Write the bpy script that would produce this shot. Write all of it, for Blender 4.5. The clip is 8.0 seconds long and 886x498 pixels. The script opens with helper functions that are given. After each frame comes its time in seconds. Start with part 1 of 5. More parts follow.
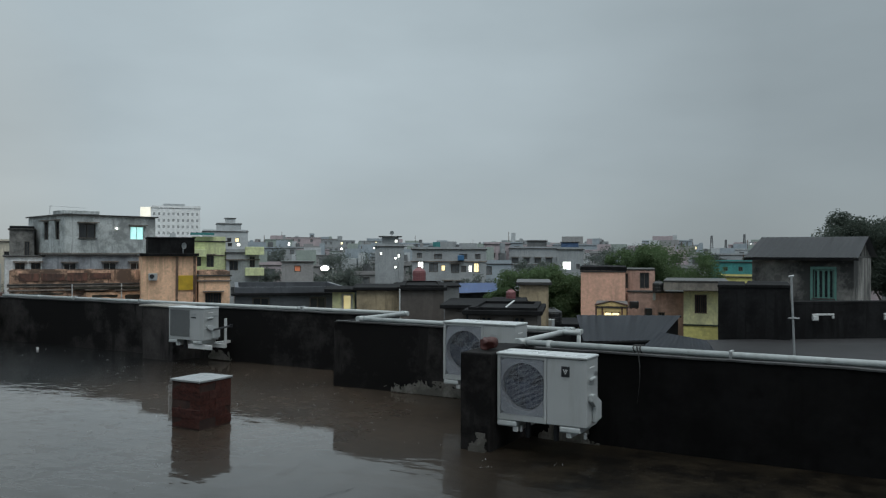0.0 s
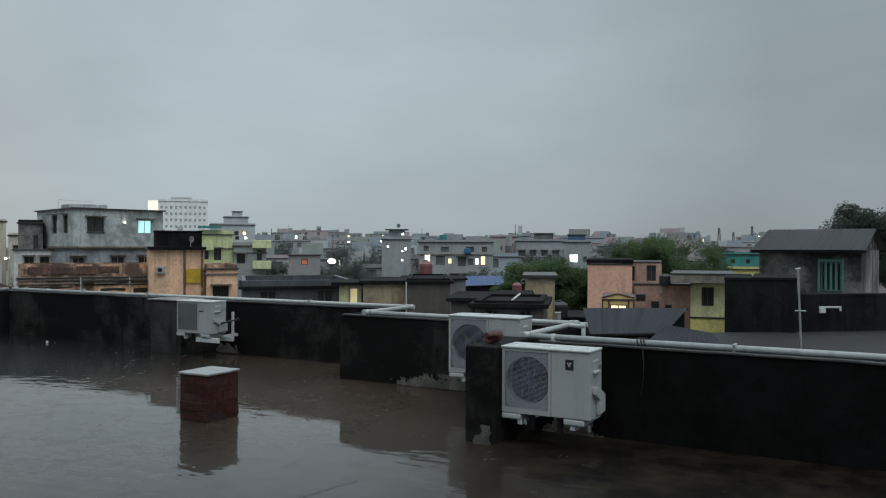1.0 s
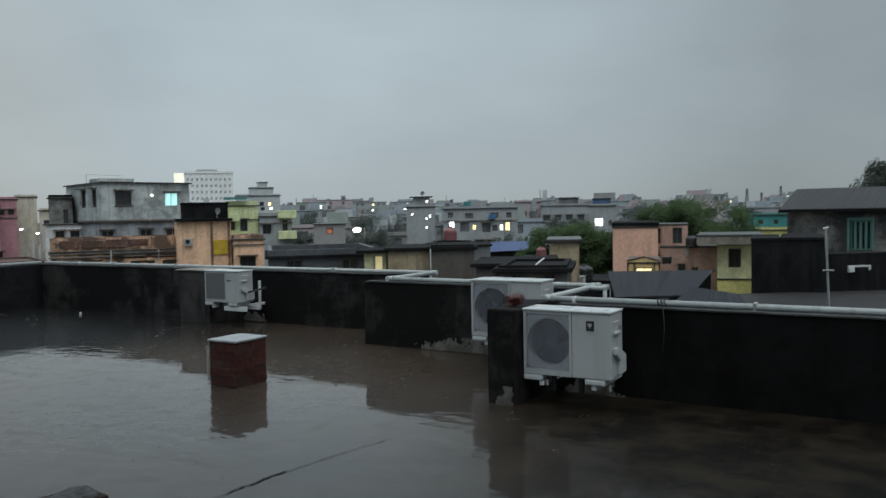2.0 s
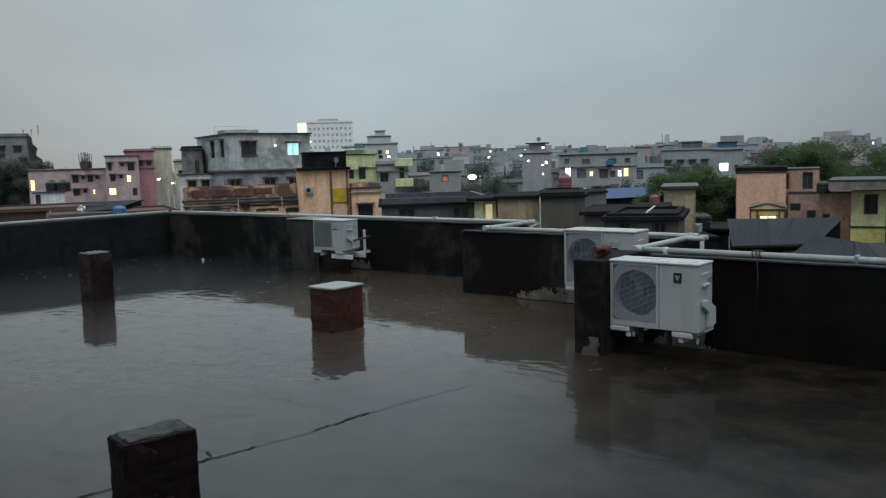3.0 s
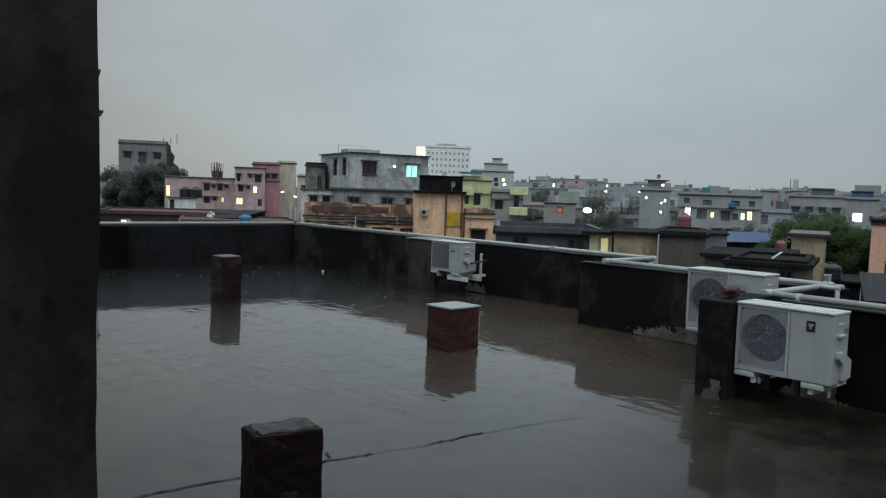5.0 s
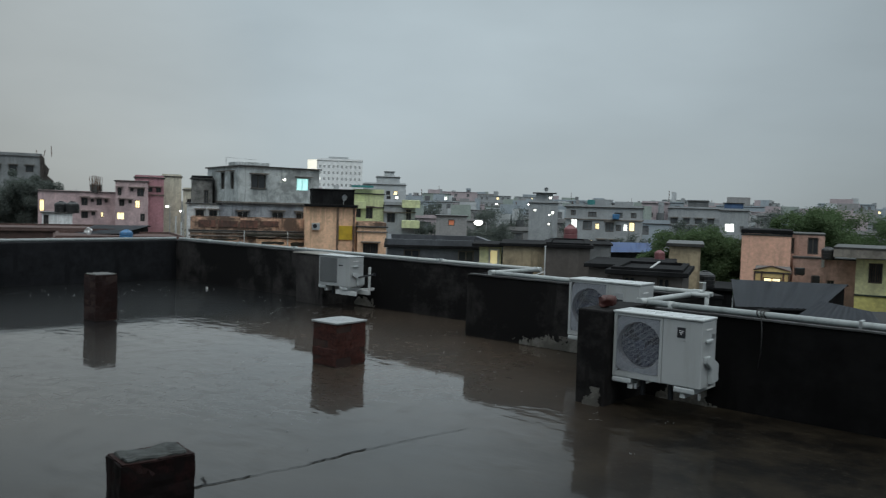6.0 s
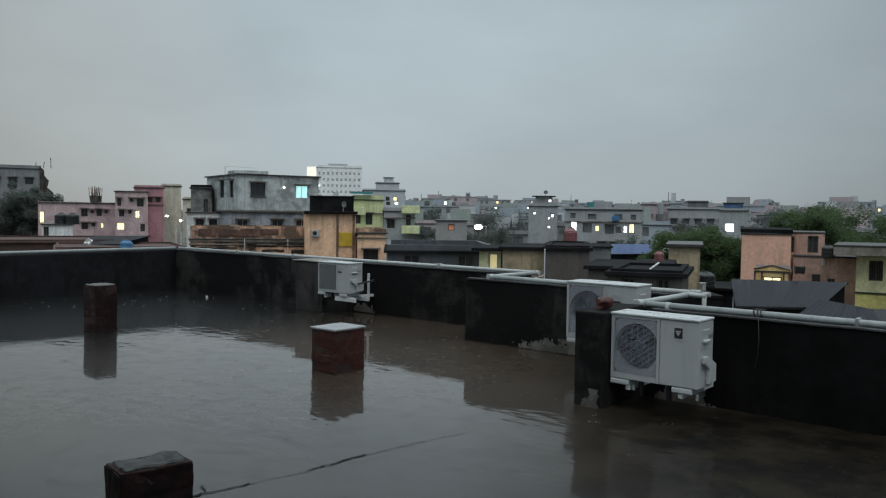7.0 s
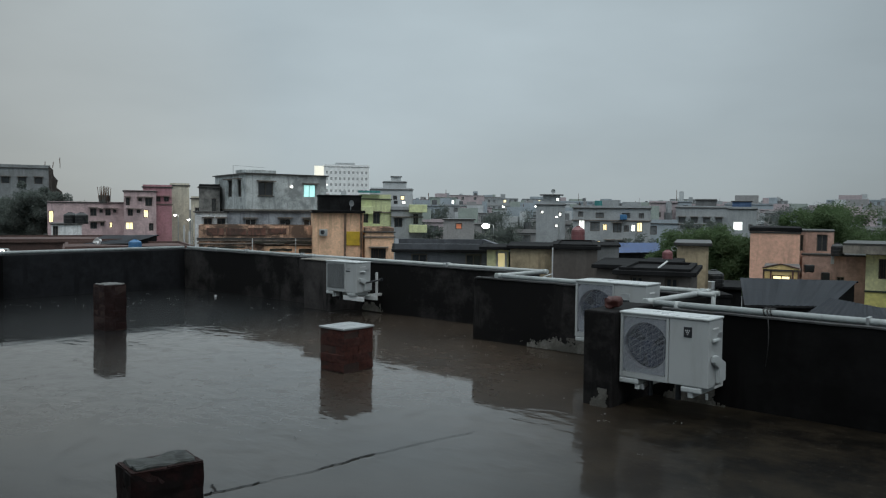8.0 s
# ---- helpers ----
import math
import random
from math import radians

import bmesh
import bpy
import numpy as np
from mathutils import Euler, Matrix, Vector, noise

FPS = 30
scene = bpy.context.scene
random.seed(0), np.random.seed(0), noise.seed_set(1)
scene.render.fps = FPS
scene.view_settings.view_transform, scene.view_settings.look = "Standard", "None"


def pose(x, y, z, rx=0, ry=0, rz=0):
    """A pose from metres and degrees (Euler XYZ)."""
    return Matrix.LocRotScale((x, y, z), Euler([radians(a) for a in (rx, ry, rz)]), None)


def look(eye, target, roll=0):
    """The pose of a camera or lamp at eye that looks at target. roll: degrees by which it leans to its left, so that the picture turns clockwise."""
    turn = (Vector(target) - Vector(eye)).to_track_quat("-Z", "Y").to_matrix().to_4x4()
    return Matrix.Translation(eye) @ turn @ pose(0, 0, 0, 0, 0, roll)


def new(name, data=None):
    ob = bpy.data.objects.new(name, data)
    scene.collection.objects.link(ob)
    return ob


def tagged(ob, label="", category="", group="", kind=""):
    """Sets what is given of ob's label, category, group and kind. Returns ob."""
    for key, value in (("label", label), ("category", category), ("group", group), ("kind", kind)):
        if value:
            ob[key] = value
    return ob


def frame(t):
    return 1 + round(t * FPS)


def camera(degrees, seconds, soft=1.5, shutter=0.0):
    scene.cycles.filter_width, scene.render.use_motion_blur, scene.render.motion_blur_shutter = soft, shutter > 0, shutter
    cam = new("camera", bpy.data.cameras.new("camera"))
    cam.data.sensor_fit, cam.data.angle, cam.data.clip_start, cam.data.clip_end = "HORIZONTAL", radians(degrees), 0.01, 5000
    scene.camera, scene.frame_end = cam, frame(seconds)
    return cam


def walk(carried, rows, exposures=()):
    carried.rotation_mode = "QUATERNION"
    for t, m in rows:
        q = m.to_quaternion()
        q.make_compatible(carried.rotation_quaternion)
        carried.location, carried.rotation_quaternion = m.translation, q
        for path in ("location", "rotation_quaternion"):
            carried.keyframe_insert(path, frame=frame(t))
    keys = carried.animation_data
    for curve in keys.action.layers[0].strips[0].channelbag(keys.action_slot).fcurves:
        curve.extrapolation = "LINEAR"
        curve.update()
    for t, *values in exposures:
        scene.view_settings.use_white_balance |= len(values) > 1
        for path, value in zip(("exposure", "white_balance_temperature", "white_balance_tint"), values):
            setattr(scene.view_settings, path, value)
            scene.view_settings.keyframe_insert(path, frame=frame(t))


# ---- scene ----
cam = camera(57.8, 8.0, soft=1.2, shutter=0.45)
PATH = [
    (0, (-0.081, 0.119, 1.551), (-0.102, 2.119, 1.562), 0.2),
    (0.5, (-0.077, 0.114, 1.556), (-0.112, 2.113, 1.55), 0.1),
    (1, (-0.064, 0.073, 1.563), (-0.102, 2.073, 1.556), 0.1),
    (1.2, (-0.064, 0.072, 1.563), (-0.102, 2.071, 1.556), 0.1),
    (2.3, (0.04, -0.013, 1.546), (-0.129, 1.974, 1.405), -2.0),
    (2.5, (0.115, -0.016, 1.556), (-0.13, 1.961, 1.382), -2.2),
    (3, (0.241, -0.054, 1.583), (-0.152, 1.895, 1.369), -1.7),
    (3.5, (0.209, -0.099, 1.568), (-0.22, 1.846, 1.382), -1.4),
    (4, (0.172, -0.14, 1.557), (-0.375, 1.777, 1.396), -1.1),
    (4.2, (0.16, -0.146, 1.551), (-0.44, 1.755, 1.385), -1.0),
    (5.3, (0.144, -0.133, 1.555), (-0.486, 1.76, 1.419), 3.2),
    (5.5, (0.153, -0.108, 1.554), (-0.411, 1.807, 1.428), 3.2),
    (6, (0.214, -0.099, 1.56), (-0.188, 1.857, 1.455), 1.7),
    (6.5, (0.244, -0.104, 1.562), (-0.134, 1.858, 1.468), 1.0),
    (7, (0.252, -0.114, 1.563), (-0.152, 1.842, 1.47), 0.7),
    (7.5, (0.245, -0.116, 1.564), (-0.172, 1.838, 1.469), 0.7),
    (8, (0.243, -0.116, 1.565), (-0.179, 1.836, 1.469), 0.6),
]
walk(cam, [(t, look(eye, target, roll)) for t, eye, target, roll in PATH])

# ---- sky and light ----
world = bpy.data.worlds.new("sky")
scene.world = world
world.use_nodes = True
wn, wl = world.node_tree.nodes, world.node_tree.links
background = wn["Background"]
background.inputs["Strength"].default_value = 1.0
tex = wn.new("ShaderNodeTexCoord")
split = wn.new("ShaderNodeSeparateXYZ")
wl.new(tex.outputs["Generated"], split.inputs[0])
ramp = wn.new("ShaderNodeValToRGB")
wl.new(split.outputs["Z"], ramp.inputs[0])
SKY_BANDS = [(0.0, (0.36, 0.412, 0.434)), (0.03, (0.378, 0.438, 0.464)), (0.12, (0.405, 0.476, 0.511)),
             (0.3, (0.42, 0.5, 0.54)), (0.55, (0.66, 0.77, 0.83)), (1.0, (1.95, 2.2, 2.32))]
while len(ramp.color_ramp.elements) < len(SKY_BANDS):
    ramp.color_ramp.elements.new(0.5)
for e, (p, c) in zip(ramp.color_ramp.elements, SKY_BANDS):
    e.position, e.color = p, (*c, 1)
stretch = wn.new("ShaderNodeMapping")
stretch.inputs["Scale"].default_value = (1.6, 1.6, 4.5)
wl.new(tex.outputs["Generated"], stretch.inputs[0])
cloud = wn.new("ShaderNodeTexNoise")
cloud.inputs["Scale"].default_value, cloud.inputs["Detail"].default_value, cloud.inputs["Roughness"].default_value = 1.7, 5, 0.5
wl.new(stretch.outputs[0], cloud.inputs["Vector"])
cloud_range = wn.new("ShaderNodeMapRange")
cloud_range.inputs["From Min"].default_value, cloud_range.inputs["From Max"].default_value = 0.3, 0.7
cloud_range.inputs["To Min"].default_value, cloud_range.inputs["To Max"].default_value = 0.92, 1.08
wl.new(cloud.outputs["Fac"], cloud_range.inputs[0])
clouded = wn.new("ShaderNodeVectorMath")
clouded.operation = "SCALE"
wl.new(ramp.outputs[0], clouded.inputs[0])
thin_cloud = wn.new("ShaderNodeVectorMath")   # the cloud is thinnest, and brightest, towards this side
thin_cloud.operation = "DOT_PRODUCT"
thin_cloud.inputs[1].default_value = Vector((-0.22, 1.0, 0.16)).normalized()
wl.new(tex.outputs["Generated"], thin_cloud.inputs[0])
thin_range = wn.new("ShaderNodeMapRange")
for k, v in (("From Min", 0.84), ("From Max", 1.0), ("To Min", 0.72), ("To Max", 1.09)):
    thin_range.inputs[k].default_value = v
wl.new(thin_cloud.outputs["Value"], thin_range.inputs[0])
veil = wn.new("ShaderNodeMath")
veil.operation = "MULTIPLY"
wl.new(thin_range.outputs[0], veil.inputs[0])
wl.new(cloud_range.outputs[0], veil.inputs[1])
wl.new(veil.outputs[0], clouded.inputs["Scale"])
nishita = wn.new("ShaderNodeTexSky")
nishita.sky_type, nishita.sun_disc = "NISHITA", False
nishita.sun_elevation, nishita.sun_rotation = radians(65), radians(158)
dimmed = wn.new("ShaderNodeVectorMath")
dimmed.operation = "SCALE"
dimmed.inputs["Scale"].default_value = 0.05
wl.new(nishita.outputs[0], dimmed.inputs[0])
both = wn.new("ShaderNodeMix")
both.data_type = "RGBA"
both.inputs[0].default_value = 0.93
wl.new(dimmed.outputs[0], both.inputs[6])
town_side = wn.new("ShaderNodeVectorMath")   # a warm, paler bank of cloud low over one end of the town
town_side.operation = "DOT_PRODUCT"
town_side.inputs[1].default_value = Vector((-0.72, 0.69, 0.05)).normalized()
wl.new(tex.outputs["Generated"], town_side.inputs[0])
town_range = wn.new("ShaderNodeMapRange")
for k, v in (("From Min", 0.92), ("From Max", 1.0), ("To Min", 0.0), ("To Max", 1.0)):
    town_range.inputs[k].default_value = v
wl.new(town_side.outputs["Value"], town_range.inputs[0])
bank = wn.new("ShaderNodeMix")
bank.data_type, bank.blend_type = "RGBA", "MULTIPLY"
bank.inputs[7].default_value = (1.22, 1.12, 1.04, 1)
wl.new(town_range.outputs[0], bank.inputs[0])
wl.new(clouded.outputs[0], bank.inputs[6])
wl.new(bank.outputs[2], both.inputs[7])
wl.new(both.outputs[2], background.inputs[0])

sun = new("sun", bpy.data.lights.new("sun", "SUN"))
sun.data.energy, sun.data.angle, sun.data.color = 0.9, radians(40), (1.0, 0.98, 0.94)
sun.matrix_basis = look((10, -25, 60), (0, 0, 0))
scene.view_settings.exposure = 0.0


# ---- materials ----
def shader(name, rough=0.6, metal=0.0):
    m = bpy.data.materials.new(name)
    m.use_nodes = True
    n, l = m.node_tree.nodes, m.node_tree.links
    b = n["Principled BSDF"]
    b.inputs["Roughness"].default_value, b.inputs["Metallic"].default_value = rough, metal
    return m, n, l, b


def noise_node(n, l, vec, scale, detail=4, rough=0.55):
    t = n.new("ShaderNodeTexNoise")
    t.inputs["Scale"].default_value, t.inputs["Detail"].default_value, t.inputs["Roughness"].default_value = scale, detail, rough
    l.new(vec, t.inputs["Vector"])
    return t.outputs["Fac"]


def span(n, l, value, a, b, c=0.0, d=1.0):
    r = n.new("ShaderNodeMapRange")
    for k, v in (("From Min", a), ("From Max", b), ("To Min", c), ("To Max", d)):
        r.inputs[k].default_value = v
    l.new(value, r.inputs[0])
    return r.outputs[0]


def mix(n, l, fac, a, b):
    k = n.new("ShaderNodeMix")
    k.data_type = "RGBA"
    for socket, v in ((k.inputs[0], fac), (k.inputs[6], a), (k.inputs[7], b)):
        if isinstance(v, (int, float)):
            socket.default_value = v
        elif isinstance(v, tuple):
            socket.default_value = (*v, 1)
        else:
            l.new(v, socket)
    return k.outputs[2]


def bump(n, l, b, height, strength=0.3, distance=0.01):
    k = n.new("ShaderNodeBump")
    k.inputs["Strength"].default_value, k.inputs["Distance"].default_value = strength, distance
    l.new(height, k.inputs["Height"])
    l.new(k.outputs[0], b.inputs["Normal"])
    return k


def coords(n, l, scale=(1, 1, 1), kind="Object"):
    t = n.new("ShaderNodeTexCoord")
    k = n.new("ShaderNodeMapping")
    k.inputs["Scale"].default_value = scale
    l.new(t.outputs[kind], k.inputs[0])
    return k.outputs[0]


def plaster(name, colour, dirt=0.5, dark=(0.05, 0.05, 0.045), scale=1.0, rough=0.75, edge=(0.46, 0.66), spec=0.3):
    """Painted render with blotches, run-down streaks and grain."""
    m, n, l, b = shader(name, rough)
    b.inputs["Specular IOR Level"].default_value = spec
    flat = coords(n, l)
    runs = coords(n, l, (1.6 * scale, 1.6 * scale, 0.22 * scale))
    blot = span(n, l, noise_node(n, l, flat, 0.6 * scale, 7, 0.7), edge[0] - 0.02, edge[1] - 0.09)
    spots = span(n, l, noise_node(n, l, flat, 3.2 * scale, 5, 0.6), 0.55, 0.68, 0, 0.8)
    runs_down = span(n, l, noise_node(n, l, runs, 1.6, 6, 0.62), 0.5, 0.62, 0, 0.9)
    wider = n.new("ShaderNodeMath")
    wider.operation = "MAXIMUM"
    l.new(spots, wider.inputs[0])
    l.new(runs_down, wider.inputs[1])
    streak = wider.outputs[0]
    grain = span(n, l, noise_node(n, l, flat, 9 * scale, 4), 0.3, 0.7, 0.85, 1.12)
    shade = n.new("ShaderNodeVectorMath")
    shade.operation = "SCALE"
    shade.inputs[0].default_value = colour
    l.new(grain, shade.inputs["Scale"])
    most = n.new("ShaderNodeMath")
    most.operation = "MAXIMUM"
    l.new(blot, most.inputs[0])
    l.new(streak, most.inputs[1])
    amount = n.new("ShaderNodeMath")
    amount.operation = "MULTIPLY"
    amount.inputs[1].default_value = dirt
    l.new(most.outputs[0], amount.inputs[0])
    l.new(mix(n, l, amount.outputs[0], shade.outputs[0], dark), b.inputs["Base Color"])
    bump(n, l, b, noise_node(n, l, flat, 12 * scale, 5), 0.2, 0.01)
    return m


def plain(name, colour, rough=0.5, metal=0.0, vary=0.12, scale=8.0, emit=0.0, grime=None):
    m, n, l, b = shader(name, rough, metal)
    v = coords(n, l)
    k = noise_node(n, l, v, scale, 4)
    low = tuple(c * (1 - vary) for c in colour)
    high = tuple(min(1, c * (1 + vary)) for c in colour)
    c = mix(n, l, span(n, l, k, 0.3, 0.7), low, high)
    if grime:
        g = span(n, l, noise_node(n, l, coords(n, l, (9, 9, 1.5)), 1.5, 5, 0.65), 0.5, 0.75, 0, 0.6)
        c = mix(n, l, g, c, grime)
    l.new(c, b.inputs["Base Color"])
    l.new(span(n, l, k, 0.3, 0.7, max(0.02, rough - 0.08), rough + 0.08), b.inputs["Roughness"])
    if emit:
        l.new(c, b.inputs["Emission Color"])
        b.inputs["Emission Strength"].default_value = emit
    return m


def wet_roof():
    """Dark screed under a sheet of rain water: clear reflections, broken by small ripples and drops."""
    m, n, l, b = shader("wet_roof", 0.35)
    v = coords(n, l)
    mud = span(n, l, noise_node(n, l, v, 0.55, 6, 0.6), 0.38, 0.66)
    grain = noise_node(n, l, v, 9, 6, 0.65)
    # towards the long parapet the base carries that wall's black reflection, with less coat
    axes = n.new("ShaderNodeSeparateXYZ")
    l.new(v, axes.inputs[0])
    edge = n.new("ShaderNodeMath")
    edge.operation = "MULTIPLY_ADD"
    l.new(noise_node(n, l, v, 0.8, 6, 0.6), edge.inputs[0])
    edge.inputs[1].default_value = 3.0
    l.new(axes.outputs["X"], edge.inputs[2])
    shore = n.new("ShaderNodeMath")
    shore.operation = "MULTIPLY_ADD"
    l.new(axes.outputs["Y"], shore.inputs[0])
    shore.inputs[1].default_value = 0.66
    l.new(axes.outputs["X"], shore.inputs[2])
    ragged = n.new("ShaderNodeMath")
    ragged.operation = "MULTIPLY_ADD"
    l.new(noise_node(n, l, v, 2.2, 6, 0.6), ragged.inputs[0])
    ragged.inputs[1].default_value = 1.1
    l.new(shore.outputs[0], ragged.inputs[2])
    near_parapet = span(n, l, ragged.outputs[0], 0.2, 2.0)
    # brown silt has settled in a broad band
    band = n.new("ShaderNodeMath")
    band.operation = "MULTIPLY"
    l.new(span(n, l, edge.outputs[0], -8.2, -5.2), band.inputs[0])
    l.new(span(n, l, mud, 0, 1, 0.45, 1.0), band.inputs[1])
    c = mix(n, l, band.outputs[0], (0.0085, 0.0092, 0.0098), (0.03, 0.0245, 0.0185))
    outer = n.new("ShaderNodeMath")
    outer.operation = "MULTIPLY"
    l.new(span(n, l, axes.outputs["Y"], 3.6, 6.4), outer.inputs[0])
    l.new(band.outputs[0], outer.inputs[1])
    c = mix(n, l, outer.outputs[0], c, (0.078, 0.058, 0.043))
    c = mix(n, l, span(n, l, grain, 0.45, 0.72, 0, 0.4), c, (0.021, 0.02, 0.0175))
    moss = span(n, l, noise_node(n, l, v, 2.4, 7, 0.68), 0.42, 0.66)
    # brown silt, darkened to stand in for the black parapet's reflection
    mirror_silt = mix(n, l, moss, (0.004, 0.0034, 0.0027), (0.019, 0.0152, 0.0102))
    mirror_silt = mix(n, l, span(n, l, noise_node(n, l, v, 22, 4, 0.6), 0.6, 0.74, 0, 0.7), mirror_silt, (0.036, 0.032, 0.026))
    l.new(mix(n, l, near_parapet, c, mirror_silt), b.inputs["Base Color"])
    l.new(span(n, l, near_parapet, 0, 1, 0.4, 0.5), b.inputs["Roughness"])
    b.inputs["Specular IOR Level"].default_value = 0.06
    dull = span(n, l, noise_node(n, l, v, 5.0, 7, 0.7), 0.5, 0.7, 1.0, 0.72)
    cover = n.new("ShaderNodeMath")
    cover.operation = "MULTIPLY"
    l.new(dull, cover.inputs[0])
    l.new(span(n, l, near_parapet, 0, 1, 1.0, 0.32), cover.inputs[1])
    l.new(cover.outputs[0], b.inputs["Coat Weight"])
    worn = span(n, l, noise_node(n, l, v, 3.0, 5, 0.6), 0.42, 0.66, 0.004, 0.05)
    rough = n.new("ShaderNodeMath")
    rough.operation = "MULTIPLY_ADD"
    l.new(near_parapet, rough.inputs[0])
    rough.inputs[1].default_value = 0.1
    l.new(worn, rough.inputs[2])
    l.new(rough.outputs[0], b.inputs["Coat Roughness"])
    b.inputs["Coat IOR"].default_value = 1.33
    gusts = span(n, l, noise_node(n, l, v, 0.5, 3), 0.46, 0.64, 0.25, 2.4)
    lee = n.new("ShaderNodeMath")   # sheltered, calm water towards the short side
    lee.operation = "MULTIPLY"
    l.new(gusts, lee.inputs[0])
    l.new(span(n, l, axes.outputs["X"], -10.6, -8.2, 0.1, 1.0), lee.inputs[1])
    calm = lee.outputs[0]
    ripple = noise_node(n, l, coords(n, l, (2.2, 4.2, 1.0)), 2.0, 2, 0.45)
    drops = n.new("ShaderNodeTexVoronoi")
    drops.inputs["Scale"].default_value = 5.0
    l.new(v, drops.inputs["Vector"])
    ring = span(n, l, drops.outputs["Distance"], 0.0, 0.16, 1.0, 0.0)
    up = n.new("ShaderNodeMath")
    up.operation = "MULTIPLY_ADD"
    l.new(ring, up.inputs[0])
    up.inputs[1].default_value = 0.2
    l.new(ripple, up.inputs[2])
    broad = n.new("ShaderNodeMath")
    broad.operation = "MULTIPLY"
    l.new(up.outputs[0], broad.inputs[0])
    l.new(calm, broad.inputs[1])
    height = n.new("ShaderNodeMath")   # rain keeps the whole surface faintly rough
    height.operation = "MULTIPLY_ADD"
    l.new(noise_node(n, l, v, 26, 3, 0.6), height.inputs[0])
    height.inputs[1].default_value = 0.06
    l.new(broad.outputs[0], height.inputs[2])
    k = bump(n, l, b, height.outputs[0], 0.5, 0.005)
    l.new(k.outputs[0], b.inputs["Coat Normal"])
    return m


def brick_skin(name, low, high):
    m, n, l, b = shader(name, 0.7)
    b.inputs["Specular IOR Level"].default_value = 0.15
    info = n.new("ShaderNodeObjectInfo")
    v = coords(n, l)
    c = mix(n, l, info.outputs["Random"], low, high)
    c = mix(n, l, span(n, l, noise_node(n, l, v, 5.0, 7, 0.75), 0.42, 0.62, 0, 0.85), c, (0.014, 0.008, 0.007))
    place = n.new("ShaderNodeNewGeometry")   # smears of old mortar run across the joints
    smear = span(n, l, noise_node(n, l, place.outputs["Position"], 7.0, 6, 0.7), 0.48, 0.66, 0, 0.75)
    c = mix(n, l, smear, c, tuple(0.5 * (p + q) + 0.022 for p, q in zip(low, high)))
    l.new(c, b.inputs["Base Color"])
    bump(n, l, b, noise_node(n, l, v, 40, 5), 0.6, 0.01)
    return m


def leaf_skin(name, a, c):
    m, n, l, b = shader(name, 0.85)
    b.inputs["Specular IOR Level"].default_value = 0.15
    geo = n.new("ShaderNodeNewGeometry")
    tint = mix(n, l, geo.outputs["Random Per Island"], a, c)
    l.new(tint, b.inputs["Base Color"])
    thin = n.new("ShaderNodeBsdfTranslucent")   # daylight comes through the leaves
    l.new(tint, thin.inputs[0])
    blend = n.new("ShaderNodeMixShader")
    blend.inputs[0].default_value = 0.5
    l.new(b.outputs[0], blend.inputs[1])
    l.new(thin.outputs[0], blend.inputs[2])
    l.new(blend.outputs[0], n["Material Output"].inputs["Surface"])
    return m


def glow(name, colour, strength):
    m, n, l, b = shader(name, 0.5)
    b.inputs["Base Color"].default_value = (*colour, 1)
    v = coords(n, l)
    k = span(n, l, noise_node(n, l, v, 2.5, 2), 0.3, 0.7, 0.75 * strength, 1.2 * strength)
    b.inputs["Emission Color"].default_value = (*colour, 1)
    l.new(k, b.inputs["Emission Strength"])
    return m


WET_ROOF = wet_roof()
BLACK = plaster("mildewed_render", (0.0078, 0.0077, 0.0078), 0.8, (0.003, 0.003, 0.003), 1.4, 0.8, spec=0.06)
# West wall: the same black render, lifted blue-grey for rain mist.
MISTED_BLACK = plaster("misted_black_render", (0.017, 0.018, 0.0205), 0.8, (0.006, 0.0062, 0.007), 1.2, 0.75, spec=0.1)
# Mottled black render, with rain mist over far walls lifted into its grey.
MOTTLE_MIST_GREY = plaster("mottled_misted_render", (0.058, 0.054, 0.053), 0.95, (0.0052, 0.005, 0.0052), 1.1, 0.75, (0.36, 0.62), spec=0.1)
# Bluer and paler than tar: haze over the nearer roofs is in this colour.
FLAT_DARK = plaster("tarred_flat_roof", (0.1, 0.108, 0.122), 0.6, (0.045, 0.049, 0.055), 0.9, 0.45, spec=0.4)
BLACK_TOP = plaster("worn_coping", (0.07, 0.073, 0.075), 0.8, (0.03, 0.03, 0.03), 2.0, 0.5)
PATCH = plaster("peeling_lime", (0.3, 0.29, 0.265), 0.6, (0.07, 0.065, 0.055), 5.0, 0.8)
PVC = plain("pipe_plastic", (0.37, 0.4, 0.4), 0.35, 0, 0.06, 3.0, 0, (0.2, 0.21, 0.2))
ENAMEL = plain("unit_enamel", (0.385, 0.405, 0.41), 0.38, 0, 0.04, 4.0, 0, (0.3, 0.31, 0.3))
LID = plain("unit_lid", (0.44, 0.47, 0.475), 0.3, 0, 0.04, 4.0)
GRILLE = plain("grille_wire", (0.4, 0.43, 0.48), 0.4, 0, 0.05)
SHROUD = plain("shroud_enamel", (0.25, 0.265, 0.29), 0.5, 0, 0.08)
GRILLE_DULL = plain("dull_grille_wire", (0.15, 0.16, 0.165), 0.5, 0, 0.08)
GRILLE_RIB = plain("grille_rib_wire", (0.2, 0.22, 0.26), 0.4, 0, 0.05)
CRACK_BLACK = plain("crack_shadowed_silt", (0.004, 0.004, 0.004), 0.95, 0, 0.2)
COIL = plain("coil_fins", (0.01, 0.013, 0.026), 0.45, 0.4, 0.3, 30)
FAN = plain("fan_plastic", (0.02, 0.03, 0.065), 0.4)
DARK_PLASTIC = plain("dark_plastic", (0.018, 0.02, 0.024), 0.4)
